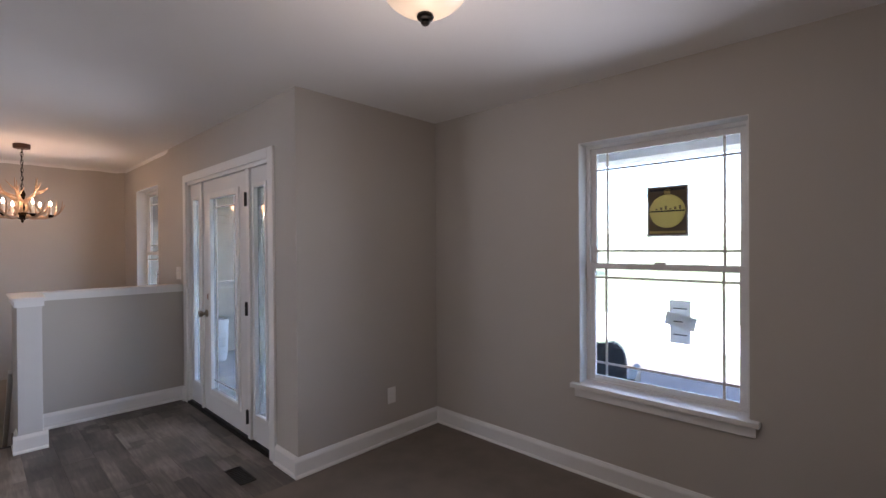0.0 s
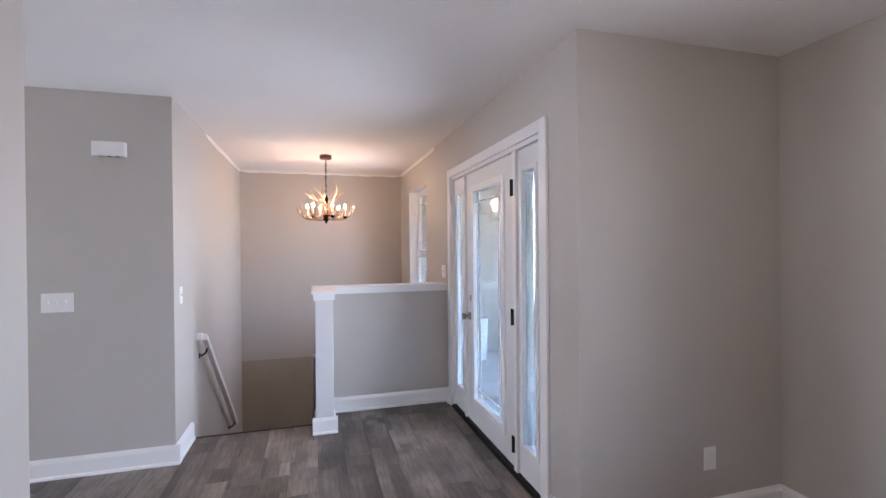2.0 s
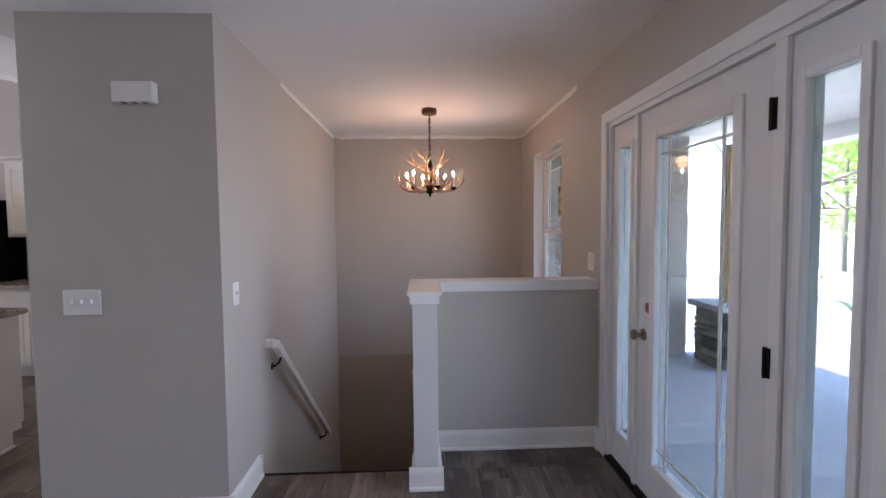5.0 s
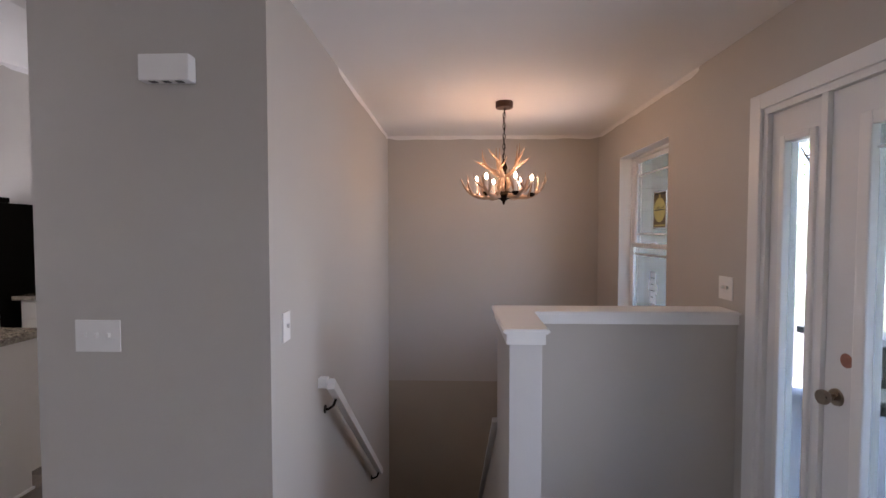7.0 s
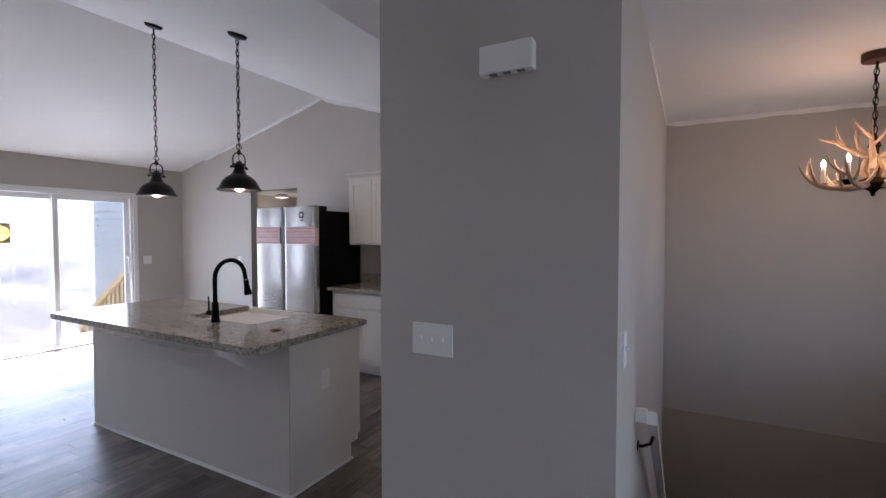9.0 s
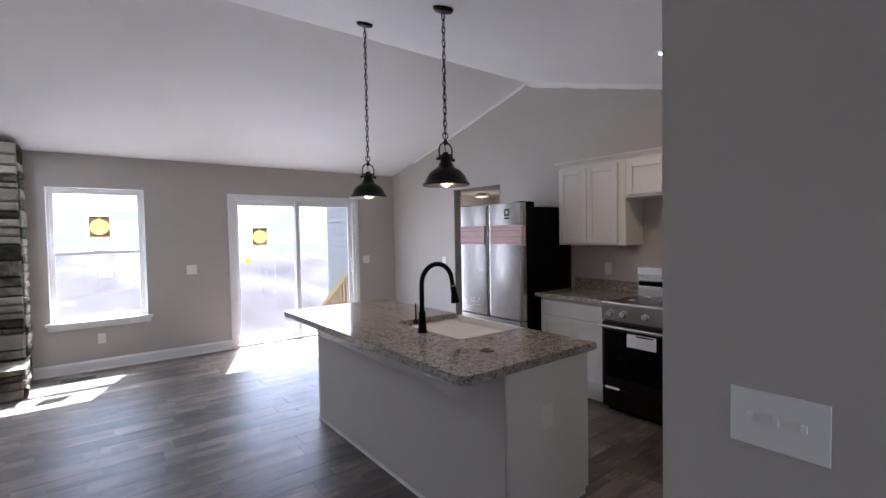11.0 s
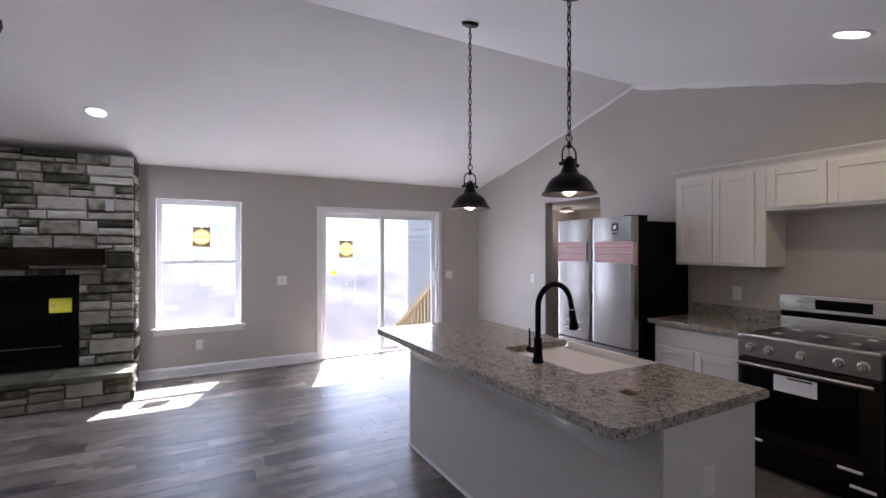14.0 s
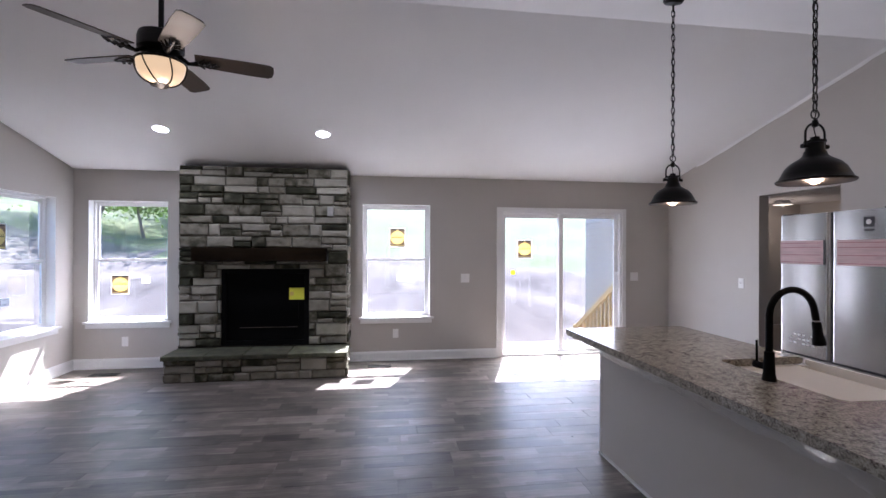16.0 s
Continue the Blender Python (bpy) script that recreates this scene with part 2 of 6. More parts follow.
STEEL = surface("stainless", (0.46, 0.455, 0.45), 0.24, 0.02, 0.6, 9, 0.0, metal=1.0, stretch=(1, 6, 0.3), rvar=0.04)
STEEL_H = surface("stainless_brushed", (0.62, 0.60, 0.57), 0.27, 0.015, 0.6, 12, 0.0, metal=1.0, stretch=(40, 1, 40), rvar=0.02)
BLACK = surface("black_enamel", (0.002, 0.002, 0.002), 0.6, 0.1, 4, 80, 0.02, spec=0.08)
BLACK_GLASS = surface("black_glass", (0.003, 0.003, 0.003), 0.10, 0.1, 4, 40, 0.0, rvar=0.02, spec=0.10)
SOOT = surface("firebox_black", (0.002, 0.002, 0.002), 0.85, 0.3, 5, 60, 0.2, spec=0.05)
BRONZE = surface("oiled_bronze", (0.006, 0.005, 0.0045), 0.36, 0.25, 10, 80, 0.08, metal=0.2, spec=0.22)
SHADE_IN = surface("shade_lining", (0.035, 0.026, 0.020), 0.45, 0.1, 10, 80, 0.05, metal=0.8)
NICKEL = surface("satin_nickel", (0.34, 0.29, 0.23), 0.3, 0.08, 20, 60, 0.02, metal=1.0)
PORCELAIN = surface("sink_porcelain", (0.82, 0.79, 0.73), 0.12, 0.015, 4, 40, 0.0)
ANTLER = surface("antler", (0.37, 0.26, 0.18), 0.5, 0.5, 9, 70, 0.35)
FILM = surface("pink_film", (0.64, 0.46, 0.465), 0.3, 0.2, 6, 50, 0.2, stretch=(1, 1, 8))
def thin_sheet(name, col, through=0.5):
    """Paper or film stuck on a pane: lit from both sides."""
    m, n, k, b = nodes_of(name)
    n.remove(b)
    d, t, mx = n.new("ShaderNodeBsdfDiffuse"), n.new("ShaderNodeBsdfTranslucent"), n.new("ShaderNodeMixShader")
    tex = n.new("ShaderNodeTexNoise")
    tex.inputs["Scale"].default_value = 40
    ramp = n.new("ShaderNodeValToRGB")
    ramp.color_ramp.elements[0].color = (*[c * 0.85 for c in col], 1)
    ramp.color_ramp.elements[1].color = (*col, 1)
    k.new(tex.outputs[0], ramp.inputs[0])
    k.new(ramp.outputs[0], d.inputs[0])
    k.new(ramp.outputs[0], t.inputs[0])
    mx.inputs[0].default_value = through
    k.new(d.outputs[0], mx.inputs[1])
    k.new(t.outputs[0], mx.inputs[2])
    k.new(mx.outputs[0], n["Material Output"].inputs[0])
    return m


LEAF = thin_sheet("leaf", (0.30, 0.46, 0.10), 0.6)
SHEET_YELLOW = thin_sheet("sticker_yellow", (0.74, 0.65, 0.33), 0.6)
SHEET_DARK = thin_sheet("sticker_dark", (0.26, 0.21, 0.16))
SHEET_WHITE = thin_sheet("sticker_white", (0.92, 0.92, 0.92), 0.75)
SHEET_LEMON = thin_sheet("sticker_lemon", (0.85, 0.75, 0.03))
PAPER = surface("label_paper", (0.80, 0.80, 0.78), 0.6, 0.03, 8, 60, 0.02)
INK = surface("label_ink", (0.02, 0.02, 0.022), 0.5, 0.1, 8, 60, 0.0)
YELLOW = surface("label_yellow", (0.72, 0.53, 0.13), 0.55, 0.05, 8, 60, 0.0)
LEMON = surface("tag_lemon", (0.80, 0.76, 0.06), 0.55, 0.05, 8, 60, 0.0)
UMBER = surface("label_umber", (0.075, 0.05, 0.03), 0.5, 0.1, 8, 60, 0.0)
GLASS = glassy("window_glass", (0.385, 0.396, 0.396))
def clear_film(name):
    """Thin clear plastic: mostly see-through, with a soft shine."""
    m, n, k, b = nodes_of(name)
    n.remove(b)
    t, g, mx = n.new("ShaderNodeBsdfTransparent"), n.new("ShaderNodeBsdfGlossy"), n.new("ShaderNodeMixShader")
    g.inputs["Roughness"].default_value = 0.18
    mx.inputs[0].default_value = 0.36
    k.new(t.outputs[0], mx.inputs[1])
    k.new(g.outputs[0], mx.inputs[2])
    k.new(mx.outputs[0], n["Material Output"].inputs[0])
    return m


WRAP = clear_film("clear_wrap")
PINE = surface("treated_pine", (0.55, 0.38, 0.17), 0.75, 0.2, 3, 40, 0.2, stretch=(6, 6, 1))
SIDING = surface("lap_siding", (0.48, 0.435, 0.375), 0.7, 0.06, 3, 90, 0.1)
CONCRETE = surface("concrete", (0.46, 0.44, 0.42), 0.9, 0.12, 2, 90, 0.25)
DIRT = surface("bare_dirt", (0.15, 0.13, 0.119), 1.0, 0.7, 0.9, 14, 0.9)
GRASS = surface("grass", (0.145, 0.168, 0.088), 1.0, 0.35, 0.5, 20, 0.8)
BARK = surface("bark", (0.17, 0.145, 0.12), 0.95, 0.35, 6, 30, 0.9, stretch=(1, 1, 0.3))

SLATE = surface("dark_resin", (0.022, 0.027, 0.036), 0.55, 0.12, 4, 60, 0.1)
BUCKET = surface("bucket_plastic", (0.78, 0.78, 0.78), 0.4, 0.03, 4, 60, 0.0)
BULB = glowing("lit_bulb", (1.0, 0.72, 0.42), 9)
FILAMENT = glowing("lit_filament", (1.0, 0.5, 0.2), 1.2, (0.5, 0.3, 0.15))
LENS_COOL = glowing("lamp_lens_cool", (0.95, 0.97, 1.0), 1.5)
LENS_WARM = glowing("lamp_lens_warm", (1.0, 0.86, 0.66), 1.0)
ALABASTER = glowing("alabaster_glass", (1.0, 0.78, 0.52), 0.028, (0.42, 0.34, 0.26))


# ---- building helpers ----
def finish(name, bm, material, smooth=False):
    me = bpy.data.meshes.new(name)
    bmesh.ops.recalc_face_normals(bm, faces=bm.faces)
    bm.to_mesh(me)
    bm.free()
    me.materials.append(material)
    if smooth:
        for p in me.polygons:
            p.use_smooth = True
        me.set_sharp_from_angle(angle=radians(38))
    return me


def part(name, bm, material, parent, label="", smooth=False):
    ob = new(name, finish(name, bm, material, smooth))
    ob.parent = parent
    if label:
        ob["label"] = label
    return ob


def thing(name, label, category, group="", at=(0, 0, 0), kind="", turn=0):
    ob = new(name)
    ob.empty_display_size = 0.1
    ob.matrix_basis = pose(*at, 0, 0, turn)
    return tagged(ob, label, category, group, kind)


def solid(name, bm, material, label="", category="", kind="", smooth=False, group=""):
    return tagged(new(name, finish(name, bm, material, smooth)), label, category, group, kind)


def box(bm, x0, x1, y0, y1, z0, z1, bevel=0.0):
    vs = [bm.verts.new((x, y, z)) for x in (x0, x1) for y in (y0, y1) for z in (z0, z1)]
    fs = [bm.faces.new([vs[i] for i in q]) for q in ((0, 1, 3, 2), (4, 6, 7, 5), (0, 4, 5, 1), (2, 3, 7, 6), (0, 2, 6, 4), (1, 5, 7, 3))]
    if bevel:
        es = {e for f in fs for e in f.edges}
        bmesh.ops.bevel(bm, geom=list(es), offset=bevel, segments=2, affect="EDGES", profile=0.6)
    return bm


def boxes(*rows, bevel=0.0):
    bm = bmesh.new()
    for r in rows:
        box(bm, *r, bevel=bevel)
    return bm


def lathe(bm, profile, at=(0, 0, 0), seg=24, axis="z"):
    """Turns a profile of (radius, height) round an axis."""
    rings = []
    for r, h in profile:
        ring = []
        for i in range(seg):
            a = 2 * math.pi * i / seg
            p = (r * math.cos(a), r * math.sin(a), h)
            if axis == "y":
                p = (p[0], p[2], p[1])
            elif axis == "x":
                p = (p[2], p[0], p[1])
            ring.append(bm.verts.new([p[j] + at[j] for j in range(3)]))
        rings.append(ring)
    for a, b in zip(rings, rings[1:]):
        for i in range(seg):
            bm.faces.new((a[i], a[(i + 1) % seg], b[(i + 1) % seg], b[i]))
    if profile[0][0] > 1e-4:
        bm.faces.new(rings[0][::-1])
    if profile[-1][0] > 1e-4:
        bm.faces.new(rings[-1])
    bmesh.ops.remove_doubles(bm, verts=[v for r in (rings[0], rings[-1]) for v in r], dist=1e-5)
    return bm


def tube(bm, pts, radius, seg=8, closed=False):
    """Sweeps a circle along points; radius is a number or one for each point."""
    pts = [Vector(p) for p in pts]
    n = len(pts)
    rad = radius if isinstance(radius, (list, tuple)) else [radius] * n
    rings, up = [], None
    for i, p in enumerate(pts):
        a = pts[i - 1] if (i or closed) else p
        c = pts[(i + 1) % n] if (i < n - 1 or closed) else p
        d = (c - a).normalized()
        if up is None:
            up = d.orthogonal().normalized()
        up = (up - d * up.dot(d)).normalized()
        side = d.cross(up)
        rings.append([bm.verts.new(p + rad[i] * (math.cos(t) * up + math.sin(t) * side)) for t in (2 * math.pi * j / seg for j in range(seg))])
    for i in range(n if closed else n - 1):
        a, c = rings[i], rings[(i + 1) % n]
        for j in range(seg):
            bm.faces.new((a[j], a[(j + 1) % seg], c[(j + 1) % seg], c[j]))
    if not closed:
        bm.faces.new(rings[0][::-1])
        bm.faces.new(rings[-1])
    return bm


def prism(bm, outline, z0, z1):
    """An upright prism on an outline of (x, y)."""
    lo = [bm.verts.new((x, y, z0)) for x, y in outline]
    hi = [bm.verts.new((x, y, z1)) for x, y in outline]
    bm.faces.new(lo[::-1])
    bm.faces.new(hi)
    for i in range(len(outline)):
        j = (i + 1) % len(outline)
        bm.faces.new((lo[i], lo[j], hi[j], hi[i]))
    return bm


def arc(c, r, a0, a1, n):
    return [(c[0] + r * math.cos(radians(a0 + (a1 - a0) * i / n)), c[1] + r * math.sin(radians(a0 + (a1 - a0) * i / n))) for i in range(n + 1)]


def wall(name, axis, u0, u1, v0, v1, z0, z1, holes=(), material=None):
    """A wall that runs along axis from u0 to u1, between v0 and v1 across, with holes (u0, u1, z0, z1)."""
    bm = bmesh.new()

    def put(a, b, lo, hi):
        if b - a > 1e-4 and hi - lo > 1e-4:
            box(bm, *((a, b, v0, v1) if axis == "x" else (v0, v1, a, b)), lo, hi)

    at = u0
    for a, b, lo, hi in sorted(holes):
        put(at, a, z0, z1)
        put(a, b, z0, lo)
        put(a, b, hi, z1)
        at = b
    put(at, u1, z0, z1)
    return solid(name, bm, material or WALL, kind="structure")


# ---- the plan ----
END_X, BACK_Y, LEFT_X = -6.86, -7.436, 1.076
NOOK_X, NOOK_Y, ENTRY_Y = -2.40, 2.82, 1.575
PILLAR_X, PILLAR_Y0, PILLAR_Y1 = -3.94, -1.41, -0.52
DIVIDER_X, DIVIDER_Y = -2.45, -0.585
FLAT, RIDGE_Y, RIDGE_Z, EAVE_Z, EDGE_Y = 2.45, -4.46, 3.225, 2.475, -1.69
WIN_B, WIN_C, SLIDER = (-3.34, -2.43, 0.565, 2.10), (-0.01, 0.91, 0.565, 2.09), (-6.13, -4.33, 0.0, 2.04)
WIN_D, WIN_A, WIN_S = (-7.13, -6.22, 0.565, 2.085), (-1.135, -0.228, 0.556, 2.084), (-6.28, -5.37, 0.62, 2.13)
ENTRY, HALL = (-4.44, -2.75, 0.0, 2.06), (-5.82, -4.91, 0.0, 2.105)

wall("wall_back", "x", END_X - 0.12, LEFT_X + 0.16, BACK_Y - 0.16, BACK_Y, -0.3, 2.9, [WIN_B, WIN_C, SLIDER])
wall("wall_living", "y", BACK_Y, NOOK_Y, LEFT_X, LEFT_X + 0.16, -0.3, 3.4, [WIN_D])
wall("wall_kitchen", "y", BACK_Y, PILLAR_Y0, END_X - 0.12, END_X, -0.3, 3.4, [HALL])
wall("wall_stair_end", "y", PILLAR_Y1, ENTRY_Y, END_X - 0.12, END_X, -0.02, 2.7)
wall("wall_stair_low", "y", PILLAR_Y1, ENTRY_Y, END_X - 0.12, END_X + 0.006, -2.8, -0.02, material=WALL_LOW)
wall("wall_pillar", "x", END_X - 0.12, PILLAR_X, PILLAR_Y0, PILLAR_Y1, -2.8, 2.7)
wall("wall_entry", "x", END_X - 0.12, NOOK_X - 0.12, ENTRY_Y, ENTRY_Y + 0.16, -2.8, 2.7, [WIN_S, ENTRY])
wall("wall_bump", "y", ENTRY_Y, NOOK_Y + 0.16, NOOK_X - 0.12, NOOK_X, -0.3, 2.7)
wall("wall_nook", "x", NOOK_X, LEFT_X + 0.16, NOOK_Y, NOOK_Y + 0.16, -0.3, 2.7, [WIN_A])
wall("wall_dining", "x", DIVIDER_X, LEFT_X, DIVIDER_Y - 0.12, DIVIDER_Y, -0.3, 2.7)
# the room beyond the kitchen doorway
wall("wall_hall_far", "y", -9.6, -4.3, -11.3, -11.18, -0.3, 2.7)
wall("wall_hall_side", "x", -11.18, END_X - 0.12, -4.42, -4.3, -0.3, 2.7)
wall("wall_hall_back", "x", -11.18, -6.6, -9.6, -9.48, -0.3, 2.7)
wall("wall_hall_out", "y", -9.48, BACK_Y - 0.16, -6.74, -6.62, -0.3, 2.7)

# ceilings
solid("ceiling", boxes((END_X - 0.12, LEFT_X + 0.16, EDGE_Y, NOOK_Y + 0.16, FLAT, FLAT + 0.12)), CEIL, kind="structure")
bm = bmesh.new()
prof = [(BACK_Y - 0.16, EAVE_Z - 0.04), (BACK_Y, EAVE_Z), (RIDGE_Y, RIDGE_Z), (EDGE_Y, FLAT)]
low = [[bm.verts.new((x, y, z)) for y, z in prof] for x in (END_X - 0.12, LEFT_X + 0.16)]
top = [[bm.verts.new((x, y, z + 0.12)) for y, z in prof] for x in (END_X - 0.12, LEFT_X + 0.16)]
for i in range(3):
    bm.faces.new((low[0][i], low[0][i + 1], low[1][i + 1], low[1][i]))
    bm.faces.new((top[0][i], top[1][i], top[1][i + 1], top[0][i + 1]))
    for s in (0, 1):
        bm.faces.new((low[s][i], top[s][i], top[s][i + 1], low[s][i + 1]))
bm.faces.new((low[0][0], low[1][0], top[1][0], top[0][0]))
bm.faces.new((low[0][3], top[0][3], top[1][3], low[1][3]))
solid("ceiling_vault", bm, CEIL, kind="structure")
solid("ceiling_hall", boxes((-11.3, END_X - 0.12, -9.6, -4.3, 2.44, 2.56)), CEIL, kind="structure")


def cut_in(name, line, along, drop, seedling):
    """The uneven strip of ceiling paint that runs down onto a wall."""
    rng = random.Random(seedling)
    a, b = Vector(line[0]), Vector(line[1])
    n = max(6, int((b - a).length / 0.09))
    bm = bmesh.new()
    prev = None
    for i in range(n + 1):
        p = a.lerp(b, i / n)
        d = drop * (0.85 + 0.3 * rng.random())
        if i in (0, n):
            d *= 0.6
        row = [bm.verts.new(p + Vector(along) * 0.0), bm.verts.new(p + Vector(along) * 0.003), bm.verts.new(p + Vector(along) * 0.003 - Vector((0, 0, d))), bm.verts.new(p - Vector((0, 0, d)))]
        if prev:
            for j in range(3):
                bm.faces.new((prev[j], row[j], row[j + 1], prev[j + 1]))
        prev = row
    solid(name, bm, CEIL, kind="structure")


cut_in("trim_stair_end", ((END_X, PILLAR_Y1, FLAT), (END_X, ENTRY_Y, FLAT)), (1, 0, 0), 0.036, 1)
cut_in("trim_stair_side", ((END_X, PILLAR_Y1, FLAT), (-4.95, PILLAR_Y1, FLAT)), (0, 1, 0), 0.036, 2)
cut_in("trim_stair_front", ((END_X, ENTRY_Y, FLAT), (-5.0, ENTRY_Y, FLAT)), (0, -1, 0), 0.036, 3)
cut_in("trim_gable_back", ((END_X, BACK_Y + 0.6, EAVE_Z + 0.6 * (RIDGE_Z - EAVE_Z) / (RIDGE_Y - BACK_Y)), (END_X, RIDGE_Y, RIDGE_Z)), (1, 0, 0), 0.035, 4)
cut_in("trim_gable_front", ((END_X, RIDGE_Y, RIDGE_Z), (END_X, EDGE_Y, FLAT)), (1, 0, 0), 0.05, 5)

# floors
solid("floor", boxes((END_X, LEFT_X, BACK_Y, EDGE_Y, -0.16, -0.008), (PILLAR_X, LEFT_X, EDGE_Y, PILLAR_Y1, -0.16, -0.008), (-4.345, LEFT_X, PILLAR_Y1, 0.38, -0.16, -0.008), (-4.72, NOOK_X, 0.38, ENTRY_Y + 0.16, -0.16, -0.008), (NOOK_X, LEFT_X, 0.38, NOOK_Y, -0.16, -0.008), (END_X, PILLAR_X, EDGE_Y, PILLAR_Y0, -0.16, -0.008)), SUBFLOOR, kind="structure")
solid("floor_hall", boxes((-11.2, END_X, -9.5, -4.4, -0.16, -0.004)), CARPET, kind="structure")
CARPET_X = -2.36
solid("floor_carpet", boxes((CARPET_X, LEFT_X, DIVIDER_Y, NOOK_Y, -0.008, 0.006)), CARPET, kind="structure")
solid("floor_cellar", boxes((END_X - 0.12, -2.2, PILLAR_Y1 - 0.2, ENTRY_Y, -2.9, -2.8)), CONCRETE, kind="structure")

# ---- trim ----
def baseboard(a, b, inward, high=0.125):
    """A baseboard from a to b (x, y) on a wall, with an eased top edge; inward points into the room."""
    a, b, n = Vector((*a, 0)), Vector((*b, 0)), Vector((*inward, 0))
    bm = bmesh.new()
    prof = [(0, 0), (0.030, 0), (0.030, 0.006), (0.027, 0.013), (0.020, 0.018), (0.016, 0.019), (0.016, high - 0.028), (0.013, high - 0.018), (0.007, high - 0.006), (0.005, high), (0, high)]
    ends = [[bm.verts.new(p + n * d + Vector((0, 0, z))) for d, z in prof] for p in (a, b)]
    for i in range(len(prof)):
        j = (i + 1) % len(prof)
        bm.faces.new((ends[0][i], ends[0][j], ends[1][j], ends[1][i]))
    bm.faces.new(ends[0])
    bm.faces.new(ends[1][::-1])
    return solid("baseboard", bm, TRIM, kind="structure")


E = 0.030
for a, b, n in (
    ((-4.27, BACK_Y), (-2.27, BACK_Y), (0, 1)), ((-0.27, BACK_Y), (LEFT_X, BACK_Y), (0, 1)),
    ((END_X, BACK_Y), (-6.19, BACK_Y), (0, 1)), ((END_X, BACK_Y), (END_X, -5.82), (1, 0)),
    ((LEFT_X, BACK_Y), (LEFT_X, NOOK_Y), (-1, 0)), ((NOOK_X, NOOK_Y), (LEFT_X, NOOK_Y), (0, -1)),
    ((NOOK_X, ENTRY_Y - E), (NOOK_X, NOOK_Y), (1, 0)), ((-2.68, ENTRY_Y), (NOOK_X, ENTRY_Y), (0, -1)),
    ((PILLAR_X, PILLAR_Y0 - E), (PILLAR_X, PILLAR_Y1 + E), (1, 0)), ((-4.345, PILLAR_Y1), (PILLAR_X, PILLAR_Y1), (0, 1)),
    ((-6.18, PILLAR_Y0), (PILLAR_X, PILLAR_Y0), (0, -1)),
    ((-4.59, 0.52), (-4.59, ENTRY_Y), (1, 0)), ((-4.157, 0.39 - E), (-4.157, 0.52 + E), (1, 0)),
    ((-4.59, 0.52), (-4.157, 0.52), (0, 1)), ((-4.345, 0.39), (-4.157, 0.39), (0, -1)),
    ((-4.59, ENTRY_Y), (-4.50, ENTRY_Y), (0, -1)),
    ((DIVIDER_X - E, DIVIDER_Y), (LEFT_X, DIVIDER_Y), (0, 1)), ((DIVIDER_X - E, DIVIDER_Y - 0.12), (LEFT_X, DIVIDER_Y - 0.12), (0, -1)),
    ((DIVIDER_X, DIVIDER_Y - 0.12), (DIVIDER_X, DIVIDER_Y), (-1, 0)),
):
    baseboard(a, b, n)

# the half wall round the stairs, with its cap, and the sloping knee wall below it
half_wall = thing("half_wall", "grey painted half wall with white cap beside the stairs", "half wall", kind="structure")
part("wall_body", prism(bmesh.new(), [(-4.72, 0.39), (-4.157, 0.39), (-4.157, 0.52), (-4.59, 0.52), (-4.59, ENTRY_Y), (-4.72, ENTRY_Y)], -0.2, 1.055), WALL, half_wall)
bm = prism(bmesh.new(), [(-4.75, 0.36), (-4.127, 0.36), (-4.127, 0.55), (-4.56, 0.55), (-4.56, ENTRY_Y), (-4.75, ENTRY_Y)], 1.075, 1.095)
bmesh.ops.bevel(bm, geom=[e for e in bm.edges if abs(e.verts[0].co.z - e.verts[1].co.z) < 1e-5], offset=0.006, segments=2, affect="EDGES")
part("end_board", boxes((-4.157, -4.149, 0.388, 0.522, 0.125, 1.03), bevel=0.002), surface("end_board_paint", (0.62, 0.61, 0.60), 0.45, 0.03, 2.5, 90, 0.04), half_wall, "pale painted end board")
part("cap", bm, TRIM, half_wall, "white painted cap board")
part("cap_moulding", prism(bmesh.new(), [(-4.735, 0.375), (-4.142, 0.375), (-4.142, 0.535), (-4.575, 0.535), (-4.575, ENTRY_Y), (-4.735, ENTRY_Y)], 1.03, 1.075), TRIM, half_wall, "white moulding under the cap")
bm = bmesh.new()
prof = [(-4.72, 0.46), (END_X, 0.46 - 0.87 * (END_X + 4.72) * -1), (END_X, -2.8), (-4.72, -2.8)]
sides = [[bm.verts.new((x, y, z)) for x, z in prof] for y in (0.395, 0.52)]
bm.faces.new(sides[0])
bm.faces.new(sides[1][::-1])
for i in range(4):
    bm.faces.new((sides[0][i], sides[0][(i + 1) % 4], sides[1][(i + 1) % 4], sides[1][i]))
knee = thing("knee_wall", "sloping grey knee wall that follows the stairs down", "knee wall", kind="structure")
part("wall_body", bm, WALL, knee)
bm = bmesh.new()
sl = [(-4.722, 0.46), (-6.85, 0.46 - 0.87 * 2.128)]
rows = [[bm.verts.new((x, y, z + d)) for y, d in ((0.365, 0.0), (0.55, 0.0), (0.55, 0.028), (0.365, 0.028))] for x, z in sl]
for i in range(4):
    bm.faces.new((rows[0][i], rows[0][(i + 1) % 4], rows[1][(i + 1) % 4], rows[1][i]))
bm.faces.new(rows[0])
bm.faces.new(rows[1][::-1])
part("cap", bm, TRIM, knee, "white cap board")
part("edge_board", boxes((-4.366, -4.344, PILLAR_Y1, 0.39, -0.19, 0.003), bevel=0.003), BRONZE, knee, "dark raw edge at the top step")

